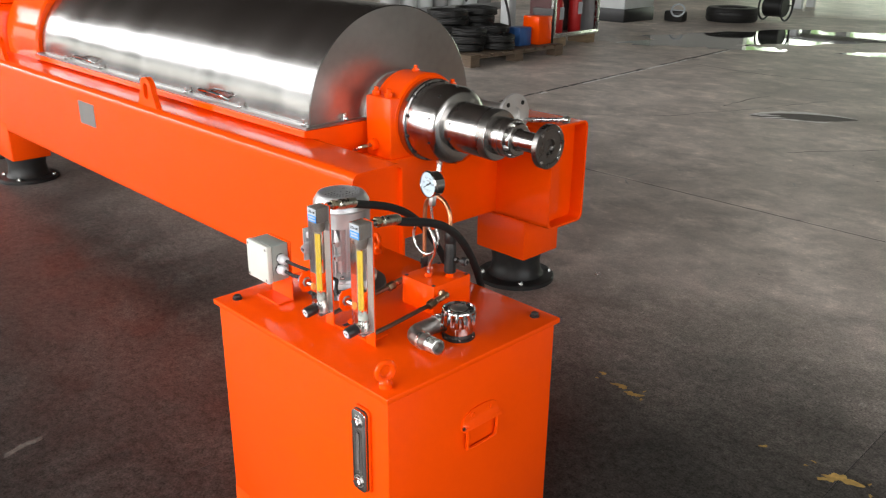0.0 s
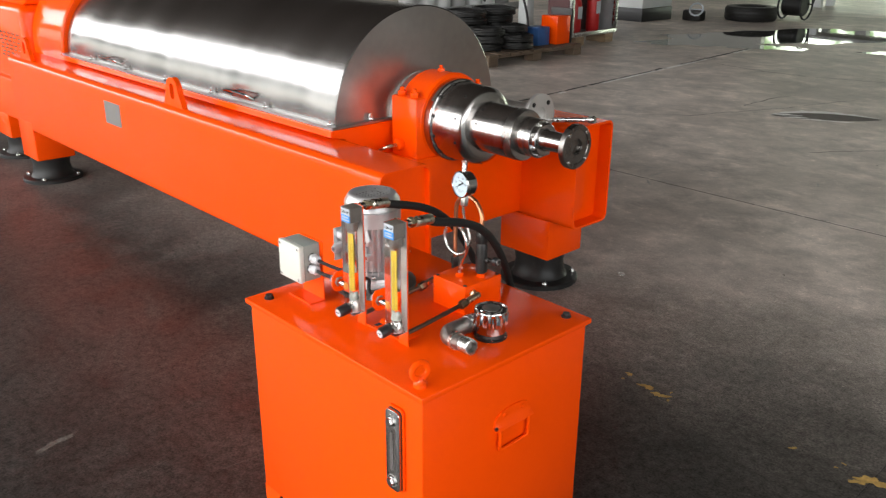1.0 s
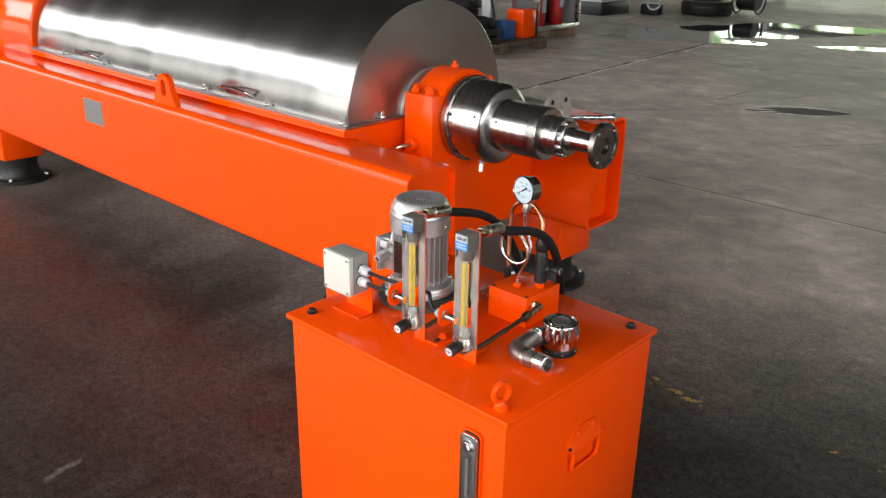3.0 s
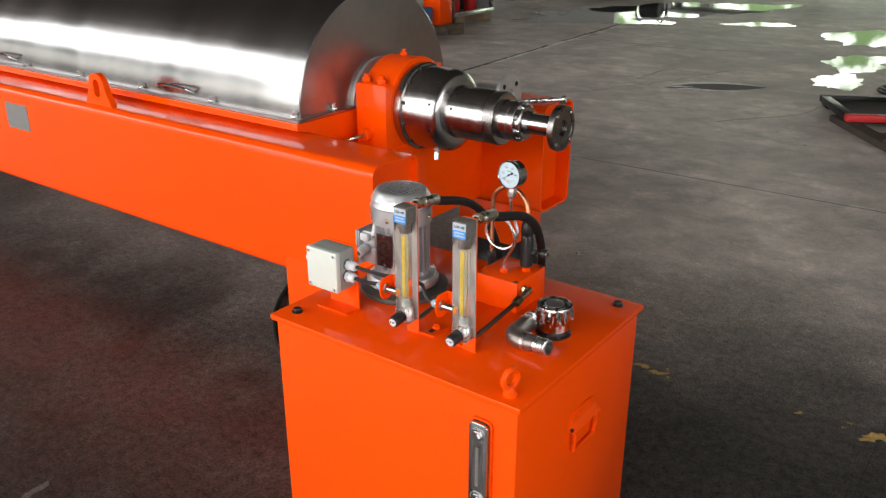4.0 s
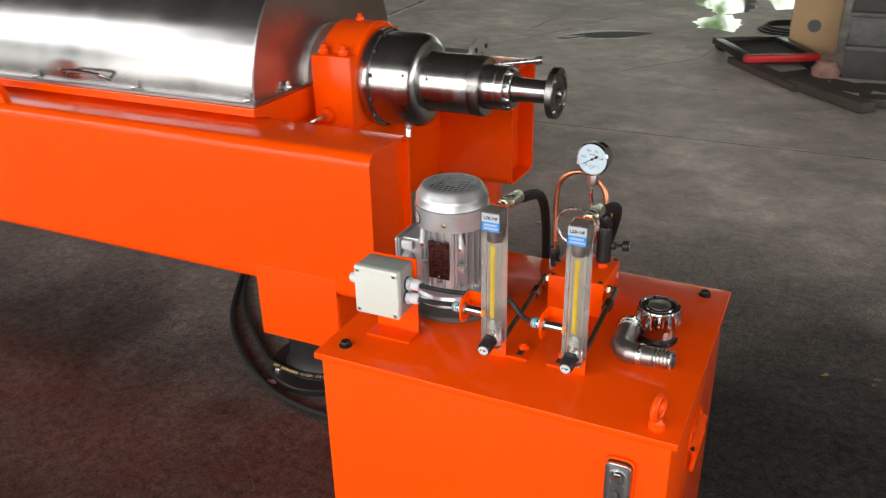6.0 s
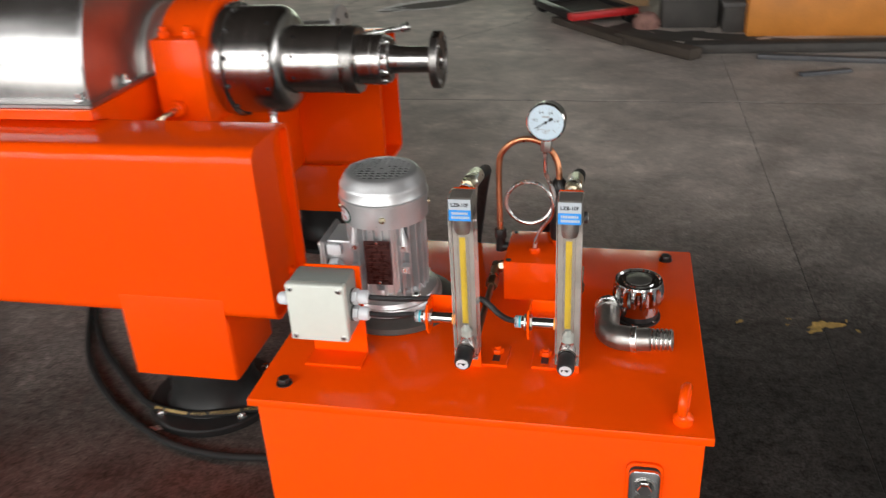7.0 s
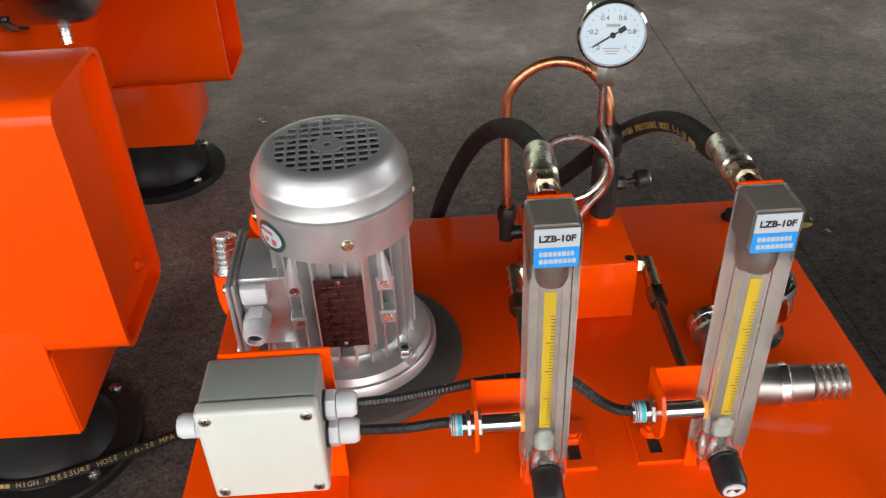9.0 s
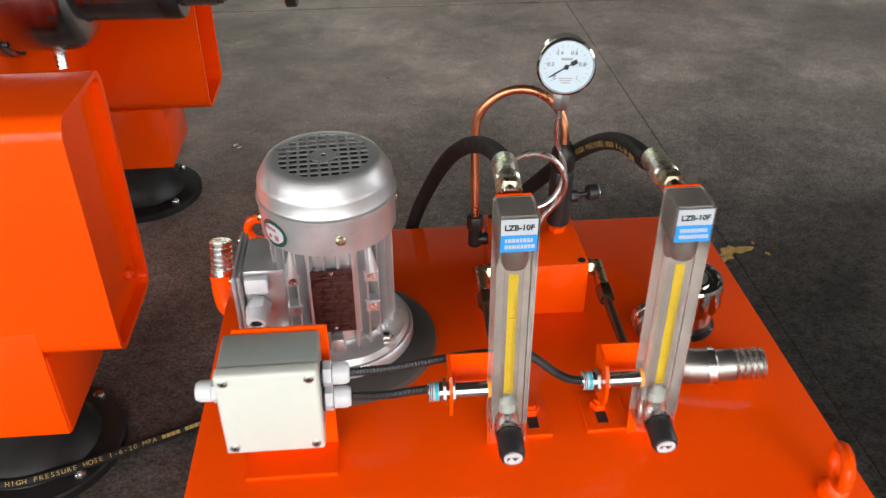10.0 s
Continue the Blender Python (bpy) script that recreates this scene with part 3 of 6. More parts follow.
# ---- electric motor ----
MX, MY = -0.513, 0.296
motor = thing("electric_motor", (MX, MY, T), "upright silver finned electric pump motor with fan cowl", "motor")
part("pump_ring", lathe(B(), (MX + 0.006, MY - 0.002, T), (MX + 0.006, MY - 0.002, 1), [(0, 0), (0, 0.104), (0.003, 0.107), (0.012, 0.106), (0.016, 0.100), (0.018, 0.086), (0.018, 0)], 56), DARKRING, motor, "dark cast mounting ring")
fl = part("flange", lathe(B(), (MX, MY, T + 0.026), (MX, MY, 1), [(-0.008, 0), (-0.008, 0.083), (-0.006, 0.086), (0.004, 0.086), (0.007, 0.084), (0.0072, 0.081), (0.010, 0.080), (0.014, 0.078), (0.020, 0.064), (0.026, 0.060), (0.026, 0)], 56), SILVER, motor)
for k in range(4):
    a = math.radians(-40 + 90 * k)
    x, y = MX + 0.071 * math.cos(a), MY + 0.071 * math.sin(a)
    fb = part("flange_boss", rod(B(), (x, y, T + 0.03), (x, y, T + 0.042), 0.0115, 18, 0.002), SILVER, fl)
    part("flange_bolt", hexagon(B(), (x, y, T + 0.042), (x, y, T + 0.048), 0.0075), ZINC, fb)
    part("bolt_socket", rod(B(), (x, y, T + 0.0478), (x, y, T + 0.0483), 0.0034, 10), BLACK, fb)
bm = B()
outline = []
for k in range(27):
    a = 271.5 + 360.0 / 27 * (k + 0.5)
    flat = k in (0, 26, 25, 1)
    for da, r in ((-5.2, 0.0510), (-1.7, 0.0515), (-1.1, 0.0660), (1.1, 0.0660), (1.7, 0.0515), (5.2, 0.0510)):
        b = math.radians(a + da)
        r = max(r, 0.0585) if flat else r
        outline.append((MX + r * math.cos(b), MY + r * math.sin(b)))
prism(bm, outline, Matrix.Translation((0, 0, 0.646)), 0.128)
part("stator_body", bm, SILVER, motor)
at = lambda a, r, z: Matrix.Translation((MX, MY, z)) @ pose(0, 0, 0, 0, 0, a) @ Matrix.Translation((r, 0, 0))
front = lambda d, r, z: at(271.5, r, z) @ Matrix.Translation((0, d, 0))
for d in (-0.0405, 0.0405):
    bm = B()
    lathe(bm, front(d, 0.0530, 0.755).translation, front(d * 0.98, 0.0545, 0.785).translation, [(-0.012, 0.0085), (0.02, 0.001), (0.02, 0)], 10)
    part("cowl_boss", bm, SILVER, motor)
    for z in (0.737, 0.698):
        pad = part("pad", obox(B(), front(d, 0.0500, z), 0.016, 0.0165, 0.0145, 0.0015, 1), SILVER, motor)
        part("pad_hole", ring_torus(B(), front(d, 0.0582, z) @ pose(0, 0, 0, 0, 90), 0.0036, 0.0009, 16, 6), ZINC, pad)
        part("pad_dimple", rod(B(), front(d, 0.0578, z).translation, front(d, 0.0584, z).translation, 0.0026, 12), ZINC, pad)
np_ = part("motor_nameplate", obox(B(), at(271.5, 0.0682, 0.7155), 0.0015, 0.043, 0.079, 0.0005, 1), PLATE, motor, "dark red data plate with worn print")
bm = B()
random.seed(5)
for k in range(9):
    z, w = 0.747 - k * 0.0076, 0.0
    y = -0.017
    while y < 0.014:
        w = random.uniform(0.003, 0.008)
        obox(bm, at(271.5, 0.0691, z) @ Matrix.Translation((0, min(y + w / 2, 0.017), 0)), 0.0003, w, 0.0013)
        y += w + 0.002
part("worn_print", bm, material("faded_copper_print", (0.085, 0.030, 0.020), 0.5, vary=0.3, scale=90), np_)
for z in (0.7515, 0.6800):
    part("rivet", lathe(B(), at(271.5, 0.0689, z).translation, at(271.5, 0.075, z).translation, [(0, 0.0024), (0.001, 0.0018), (0.0014, 0)], 10), ZINC, np_)
part("earth_lug", obox(B(), at(272.5, 0.068, 0.660), 0.014, 0.013, 0.018, 0.002), SILVER, motor)
CZ = 0.7745  # lower edge of the cowl
cowl = part("fan_cowl", lathe(B(), (MX, MY, CZ), (MX, MY, 1), [(0, 0.066), (0, 0.0712), (0.0355, 0.0716), (0.0368, 0.0730), (0.0398, 0.0730), (0.0412, 0.0706), (0.0415, 0.0704), (0.056, 0.0702), (0.0590, 0.0694), (0.0610, 0.0680), (0.0680, 0.0640), (0.0738, 0.0602), (0.0762, 0.0580), (0.0772, 0.0555),
                         (0.0774, 0.0512), (0.0755, 0.0508), (0.070, 0.0508), (0.060, 0.0508), (0.060, 0)], 72), SILVER, motor)
part("fan_dark", lathe(B(), (MX, MY, CZ + 0.061), (MX, MY, 1), [(0, 0), (0, 0.050), (0.002, 0.050), (0.002, 0)], 32), BLACK, cowl)
bm = B()
GT = CZ + 0.0774
gr = Matrix.Translation((MX, MY, GT)) @ pose(0, 0, 0, 0, 0, 4)
for k in range(-5, 6):
    for axis in (0, 1):
        c = k * 0.0103 + 0.00515
        if abs(c) > 0.049:
            continue
        h = math.sqrt(0.0508 ** 2 - c * c)
        if axis:
            obox(bm, gr @ Matrix.Translation((0, c, -0.0009)), 2 * h, 0.0029, 0.0012)
        else:
            obox(bm, gr @ Matrix.Translation((c, 0, -0.0009)), 0.0028, 2 * h, 0.0011)
lathe(bm, (MX, MY, GT - 0.0028), (MX, MY, 1), [(0, 0), (0, 0.0135), (0.0026, 0.0135), (0.0027, 0.0030), (0.001, 0.0028), (0.001, 0)], 24)
lathe(bm, (MX, MY, GT - 0.0026), (MX, MY, 1), [(0.001, 0.0482), (0.001, 0.0515), (0.0025, 0.0515), (0.0025, 0.0482), (0.001, 0.0482)], 48)
bm2 = part("grille", bm, SILVER, cowl, "silver fan grille with square holes")
part("hub_hole", lathe(B(), (MX, MY, GT - 0.0012), (MX, MY, 1), [(0, 0), (0, 0.0029), (0.0006, 0.0029), (0.0006, 0)], 14), BLACK, cowl)
for a in (282, 12, 192, 102):
    m = at(a, 0.0713, 0.7915)
    part("cowl_screw", lathe(B(), m.translation, (m @ Vector((1, 0, 0))), [(0, 0.0055), (0.0012, 0.0055), (0.003, 0.004), (0.0035, 0)], 14), BRASS, cowl)
# oval sticker
for nm, rr, ww, hh, mat in (("sticker", 0.0719, 0.0150, 0.0190, GREENPRINT), ("sticker_face", 0.0722, 0.0105, 0.0150, WHITE)):
    bm = B()
    cv = bm.verts.new(at(222, rr, 0.7905).translation)
    rim = []
    for k in range(28):
        b = 2 * math.pi * k / 28
        rim.append(bm.verts.new(at(222 + math.degrees(hh * math.cos(b) / rr), rr, 0.7905 + ww * math.sin(b)).translation))
    for k in range(28):
        bm.faces.new((cv, rim[k], rim[(k + 1) % 28]))
    part(nm, bm, mat, cowl, "oval dark green and white sticker" if nm == "sticker" else "")
bm = B()
for k in range(5):
    obox(bm, at(218 + 3.2 * (k - 2), 0.0724, 0.7950), 0.0002, 0.0028, 0.0035)
obox(bm, at(226, 0.0724, 0.7862), 0.0002, 0.0055, 0.0060)
obox(bm, at(218, 0.0724, 0.7862), 0.0002, 0.0050, 0.0040)
part("sticker_print", bm, material("faded_red_print", (0.35, 0.09, 0.09), 0.5, vary=0.2), cowl)
tb = part("terminal_box", box(B(), -0.608, -0.562, 0.260, 0.328, 0.655, 0.737, 0.004, 2), SILVER, motor)
part("terminal_lid", box(B(), -0.6165, -0.6125, 0.246, 0.340, 0.649, 0.739, 0.0018, 2), SILVER, tb)
part("lid_rim", box(B(), -0.6120, -0.6082, 0.249, 0.337, 0.651, 0.737, 0.0015, 2), SILVER, tb)
for y in (0.254, 0.332):
    for z in (0.657, 0.731):
        part("lid_screw", rod(B(), (-0.6195, y, z), (-0.6165, y, z), 0.0042, 12, 0.0008), ZINC, tb)
part("neck", box(B(), -0.562, -0.530, 0.268, 0.320, 0.660, 0.728, 0.003, 1), SILVER, tb)
part("blind_plug", obox(B(), Matrix.Translation((-0.592, 0.2535, 0.7245)), 0.025, 0.012, 0.019, 0.003), WHITEPL, tb)
g = part("motor_gland", hexagon(B(), (-0.594, 0.260, 0.6945), (-0.594, 0.245, 0.6925), 0.0135), WHITEPL, tb, "pale plastic cable gland")
part("gland_cap", lathe(B(), (-0.594, 0.245, 0.6925), (-0.594, 0.10, 0.6655), [(0, 0.011), (0.001, 0.0122), (0.010, 0.0118), (0.016, 0.0098), (0.017, 0.0070), (0.010, 0.0065), (0.010, 0)], 20), WHITEPL, g)
part("gland_hole", rod(B(), (-0.594, 0.2340, 0.6905), (-0.594, 0.2326, 0.6902), 0.0066), BLACK, g)

# ---- flow meters ----


def flow_meter(x, foot_side, label):
    fm = thing("flow_meter", (x, 0.107, T), label, "flow meter", "flow meters on the tank lid")
    bm = B()
    box(bm, x - 0.0150, x + 0.0160, 0.1256, 0.1292, T, 0.8952, 0.0008, 1)
    xa, xb = (x + 0.012, x + 0.054) if foot_side > 0 else (x - 0.055, x - 0.008)
    box(bm, xa, xb, 0.1290, 0.186, T, T + 0.0045, 0.001, 1)
    part("back_plate", bm, ORANGE, fm, "orange upright mounting plate")
    fx = x + 0.036 if foot_side > 0 else x - 0.036
    part("foot_slot", box(B(), fx - 0.0055, fx + 0.0055, 0.139, 0.160, T + 0.0045, T + 0.0051), BLACK, fm)
    part("foot_bolt", rod(hexagon(B(), (fx, 0.163, T + 0.0045), (fx, 0.163, T + 0.0125), 0.0095), (fx, 0.163, T + 0.0125), (fx, 0.163, T + 0.017), 0.0055, 12), ORANGE, fm)
    body = part("acrylic_body", box(B(), x - 0.0172, x + 0.0172, 0.090, 0.1250, 0.639, 0.8955, 0.0012, 1), ACRYLIC, fm, "clear acrylic block")
    body.visible_shadow = False
    # added opaque panel; its colour stands in for haze inside the acrylic
    part("haze_panel", box(B(), x - 0.0166, x + 0.0166, 0.1236, 0.1248, 0.640, 0.894), SATIN, body, "grey-brown panel added for the hazy look through the acrylic")
    part("tube_core", rod(B(), (x, 0.108, 0.668), (x, 0.108, 0.858), 0.0085, 24), GLASS, fm).visible_shadow = False
    part("top_fitting", lathe(B(), (x, 0.108, 0.850), (x, 0.108, 1), [(-0.012, 0), (-0.012, 0.0095), (-0.006, 0.0118), (0.012, 0.0125), (0.014, 0.0145), (0.038, 0.0145), (0.038, 0)], 24), DARKCAST, fm, "dark grey metal outlet fitting")
    part("top_block", box(B(), x - 0.0150, x + 0.0150, 0.0925, 0.1232, 0.8610, 0.8940, 0.001, 1), TOPBLOCK, body, "grey moulded top block")
    part("bottom_fitting", lathe(B(), (x, 0.108, 0.642), (x, 0.108, 1), [(0, 0), (0, 0.012), (0.018, 0.012), (0.022, 0.0095), (0.030, 0.0095), (0.030, 0)], 24), ZINC, fm)
    part("float", lathe(B(), (x, 0.108, 0.672), (x, 0.108, 1), [(0, 0), (0, 0.0085), (0.010, 0.0085), (0.014, 0.005), (0.018, 0.0038), (0.020, 0)], 20), GREYPL, fm, "pale float at the bottom of the tube")
    sc = part("scale", box(B(), x - 0.0045, x + 0.0035, 0.1045, 0.1052, 0.695, 0.832), YELLOW, fm, "yellow graduated scale")
    bm = B()
    for k in range(36):
        w = 0.0055 if k % 9 == 0 else 0.003
        box(bm, x + 0.0035 - w, x + 0.0036, 0.1042, 0.1045, 0.698 + k * 0.0032, 0.6986 + k * 0.0032)
    part("graduation", bm, INK, sc)
    lb = part("label_plate", box(B(), x - 0.0150, x + 0.0150, 0.0893, 0.0899, 0.8785, 0.8935), WHITE, fm, "white and blue maker's label")
    part("label_base", box(B(), x - 0.0150, x + 0.0150, 0.0893, 0.0899, 0.8625, 0.8783), BLUE, lb)
    part("lettering", writing("LZB-10F", 0.0070, Matrix.Translation((x, 0.0891, 0.8855)) @ pose(0, 0, 0, 90), bold=0.00022), INK, lb)
    for z in (0.8735, 0.8675):
        y = x - 0.0115
        random.seed(int(z * 1e4))
        while y < x + 0.0105:
            w = random.uniform(0.0018, 0.003)
            part("label_bar", box(B(), y, y + w, 0.0889, 0.0893, z - 0.0018, z + 0.0018), WHITE, lb)
            y += w + 0.0006
    kn = part("knob", lathe(B(), (x, 0.088, 0.655), (x, 0.050, 0.650), [(0, 0), (0, 0.0105), (0.004, 0.0125), (0.024, 0.0125), (0.028, 0.0110), (0.028, 0)], 20), BLACK, fm, "black adjusting knob")
    kf = part("knob_face", rod(B(), (x, 0.0602, 0.6513), (x, 0.0590, 0.6511), 0.0088), WHITEPL, kn)
    bm = B()
    prism(bm, [(0.0060 * math.cos(math.radians(a)), 0.0060 * math.sin(math.radians(a))) for a in range(20, 201, 15)] + [(-0.002, 0.0022), (0.002, -0.0022)], Matrix.Translation((x, 0.0590, 0.6511)) @ pose(0, 0, 0, 90), 0.0004)
    part("face_mark", bm, INK, kf)
    part("knob_collar", rod(B(), (x, 0.0905, 0.6553), (x, 0.0870, 0.6549), 0.0135), CHROME, kn)
    # sensor on its wing
    bm = B()
    box(bm, x - 0.0535, x - 0.0147, 0.1256, 0.1286, 0.676, 0.724, 0.0008, 1)
    prism(bm, [(0.129, 0.724), (0.129, 0.688), (0.120, 0.677), (0.107, 0.673), (0.094, 0.677), (0.086, 0.690), (0.086, 0.712), (0.095, 0.724)],
          Matrix(((0, 0, 1, x - 0.0565), (1, 0, 0, 0), (0, 1, 0, 0), (0, 0, 0, 1))), 0.003)
    part("sensor_wing", bm, ORANGE, fm)
    se = part("sensor", lathe(B(), (x - 0.048, 0.104, 0.700), (x, 0.104, 0.700), [(-0.028, 0), (-0.028, 0.0070), (-0.026, 0.0086), (0.028, 0.0086), (0.028, 0)], 20), CHROME, fm, "threaded steel proximity sensor")
    part("sensor_band", rod(B(), (x - 0.0745, 0.104, 0.700), (x - 0.0655, 0.104, 0.700), 0.0088), WHITE, se, "white and blue type label")
    for dx, w, mt in ((-0.0738, 0.0008, INK), (-0.0720, 0.0006, INK), (-0.0692, 0.0030, CYAN)):
        part("band_stripe", rod(B(), (x + dx, 0.104, 0.700), (x + dx + w, 0.104, 0.700), 0.0089), mt, se)
    part("sensor_tip", rod(B(), (x - 0.020, 0.104, 0.700), (x - 0.0166, 0.104, 0.700), 0.0087), AMBER, se)
    for dx in (-0.062, -0.0535):
        part("nut", hexagon(B(), (x + dx, 0.104, 0.700), (x + dx + 0.0032, 0.104, 0.700), 0.0118), DARKCAST, se)
    return fm


fmL = flow_meter(-0.343, 1, "clear acrylic oil flow meter beside the motor")
fmR = flow_meter(-0.196, -1, "clear acrylic oil flow meter beside the filler cap")
fmL.location += Vector((-0.0030, -0.003, 0))
fmR.location += Vector((-0.0045, -0.001, 0))


def hose_fitting(name, p0, p1, owner):
    p0, p1 = Vector(p0), Vector(p1)
    d = (p1 - p0).normalized()
    f = part(name, hexagon(B(), p0, p0 + d * 0.016, 0.0115), BRASS, owner, "yellow passivated hose fitting")
    part("stub", rod(B(), p0 - d * 0.012, p0, 0.008), CHROME, f)
    part("ferrule", lathe(B(), p0 + d * 0.016, p1, [(0, 0), (0, 0.0095), (0.004, 0.0098), (0.006, 0.0118), (0.046, 0.0118), (0.049, 0.0105), (0.049, 0)], 20), PALESTEEL, f)


def hose(pts, r, label):
    h = thing("hydraulic_hose", pts[-1], label, "hose", "hydraulic hoses")
    return h, part("hose_body", tube(B(), pts, r, 14, 10), HOSERUBBER, h)


HL = [(-0.343, 0.185, 0.885), (-0.340, 0.224, 0.8745), (-0.342, 0.270, 0.8615), (-0.348, 0.321, 0.843), (-0.3585, 0.378, 0.813), (-0.3727, 0.440, 0.766), (-0.390, 0.506, 0.695), (-0.4116, 0.576, 0.595), (-0.440, 0.655, 0.43), (-0.48, 0.715, 0.24), (-0.54, 0.72, 0.09),
      (-0.62, 0.67, 0.022), (-0.78, 0.56, 0.012), (-0.99, 0.518, 0.012), (-1.142, 0.528, 0.012), (-1.267, 0.575, 0.012), (-1.434, 0.682, 0.012), (-1.606, 0.848, 0.012), (-1.754, 1.082, 0.012), (-1.93, 1.42, 0.012), (-2.15, 1.80, 0.012)]
HR = [(-0.200, 0.190, 0.880), (-0.1993, 0.228, 0.867), (-0.1984, 0.269, 0.857), (-0.200, 0.314, 0.843), (-0.2067, 0.365, 0.818), (-0.2212, 0.423, 0.774), (-0.246, 0.489, 0.704), (-0.284, 0.564, 0.608), (-0.33, 0.65, 0.46), (-0.38, 0.745, 0.27), (-0.46, 0.82, 0.12),
      (-0.62, 0.85, 0.030), (-0.78, 0.81, 0.012), (-0.90, 0.756, 0.012), (-1.00, 0.700, 0.022), (-1.08, 0.655, 0.032), (-1.165, 0.632, 0.034), (-1.26, 0.645, 0.030), (-1.34, 0.690, 0.014), (-1.48, 0.805, 0.012), (-1.61, 0.925, 0.012), (-1.75, 1.11, 0.012), (-1.90, 1.40, 0.012), (-2.05, 1.80, 0.012)]
hl, hlb = hose(HL, 0.0095, "black rubber hydraulic hose arching from a flow meter to the floor")
hose_fitting("end_fitting", (-0.346, 0.140, 0.889), HL[0], hl)
hr, hrb = hose(HR, 0.0098, "black printed hydraulic hose arching from a flow meter to the floor")
hose_fitting("end_fitting", (-0.201, 0.145, 0.884), HR[0], hr)



def print_on(owner, body, pts, start, text, size, r, facing):
    """Gold letters along a hose, on the side that faces that way; = stands for a plain bar."""
    line = smooth_path(pts, 10)
    run, marks = 0.0, []
    for a, b in zip(line, line[1:]):
        marks.append((run, a, b))
        run += (b - a).length
    bm, tmp = bmesh.new(), bpy.data.meshes.new("tmp")
    s = start
    for ch in text:
        if ch != " ":
            u, a, b = [m for m in marks if m[0] <= s][-1]
            d = (b - a).normalized()
            if facing[1]:
                d = -d
            out = Vector(facing[0]) - d * Vector(facing[0]).dot(d)
            out.normalize()
            p = a.lerp(b, min(1.0, (s - u) / (b - a).length)) + out * (r + 0.0003)
            up = out.cross(d)
            m = Matrix((( d.x, up.x, out.x, p.x), (d.y, up.y, out.y, p.y), (d.z, up.z, out.z, p.z), (0, 0, 0, 1)))
            w = obox(bmesh.new(), m, size * 0.6, size * 0.55, 0.0004) if ch == "=" else writing(ch, size, m, 0.0004)
            w.to_mesh(tmp)
            bm.from_mesh(tmp)
            w.free()
        s += (-1 if facing[1] else 1) * size * 0.72
    part("hose_print", bm, GOLD, body, "gold printed hose marking")


print_on(hr, hrb, HR, 1.97, "=== ======= HIGH PRESSURE HOSE 1-6-20 MPA ==== ====", 0.0130, 0.0098, ((0.0, -0.75, 0.65), True))
print_on(hr, hrb, HR, 0.255, "== HIGH PRESSURE HOSE 1-6-20 ===", 0.0092, 0.0098, ((-0.62, -0.75, 0.10), True))

# ---- manifold block with gauge, coil, valve ----
mb = thing("manifold_block", (-0.268, 0.392, T), "orange hydraulic manifold block bolted on the lid", "manifold")
part("block", box(B(), -0.324, -0.213, 0.330, 0.455, T, 0.675, 0.002), ORANGE, mb)
for x, y in ((-0.316, 0.338), (-0.221, 0.338), (-0.316, 0.447), (-0.221, 0.447)):
    part("socket_hole", rod(B(), (x, y, 0.674), (x, y, 0.6756), 0.0048, 14), BLACK, mb)
for side, xb in ((-1, -0.324), (1, -0.213)):
    x = xb + side * 0.016
    el = part("elbow_fitting", rod(hexagon(B(), (xb, 0.352, 0.655), (xb + side * 0.010, 0.352, 0.655), 0.010), (xb + side * 0.006, 0.352, 0.655), (x, 0.352, 0.655), 0.007), BRASS, mb, "yellow passivated elbow fitting")
    rod(bm := B(), (x, 0.360, 0.655), (x, 0.318, 0.648), 0.0078, 16, 0.001)
    part("elbow_leg", bm, BRASS, el)
    part("union_nut", hexagon(B(), (x, 0.318, 0.648), (x, 0.298, 0.644), 0.0105), DARKBRASS, el)
    part("steel_tube", tube(B(), [(x, 0.30, 0.645), (x + side * 0.001, 0.24, 0.6395), (x + side * 0.002, 0.18, 0.634), (x + side * 0.001, 0.132, 0.630)], 0.0052, 12), BROWNTUBE, el)

pg = thing("pressure_gauge", (-0.275, 0.372, 0.675), "round chrome pressure gauge on a coiled siphon tube", "gauge")
part("base_nut", hexagon(B(), (-0.275, 0.372, 0.675), (-0.275, 0.372, 0.684), 0.0095), ORANGE, pg)
loop = [(-0.275, 0.372, 0.680), (-0.273, 0.372, 0.698), (-0.262, 0.370, 0.722), (-0.247, 0.366, 0.745), (-0.243, 0.362, 0.770)]
for k in range(1, 12):
    a = math.radians(k * 30)
    loop.append((-0.283 + 0.0385 * math.cos(a), 0.360 + 0.012 * k / 12, 0.770 + 0.0385 * math.sin(a)))
loop += [(-0.2425, 0.373, 0.775), (-0.248, 0.372, 0.800), (-0.256, 0.368, 0.822), (-0.257, 0.364, 0.845), (-0.256, 0.362, 0.872)]
part("siphon_tube", tube(B(), loop, 0.0034, 10, 6), ZINC, pg, "bent steel siphon tube with one loop")
GC = Vector((-0.2550, 0.354, 0.9145))
gm = Matrix.Translation(GC) @ (Vector((-0.12, -1.0, 0.04)).to_track_quat("Z", "Y").to_matrix().to_4x4())
part("stem", hexagon(B(), (-0.256, 0.364, 0.862), (-0.254, 0.366, 0.886), 0.0095), CAST, pg)
gz = lambda h: gm @ Vector((0, 0, h))
case = part("case", lathe(B(), gz(-0.026), gz(1), [(0, 0), (0, 0.026), (0.003, 0.0285), (0.024, 0.0285), (0.024, 0.031), (0.026, 0.0318), (0.030, 0.0312), (0.032, 0.0292), (0.0305, 0.0280), (0.028, 0.0278), (0.028, 0)], 48), CHROME, pg)
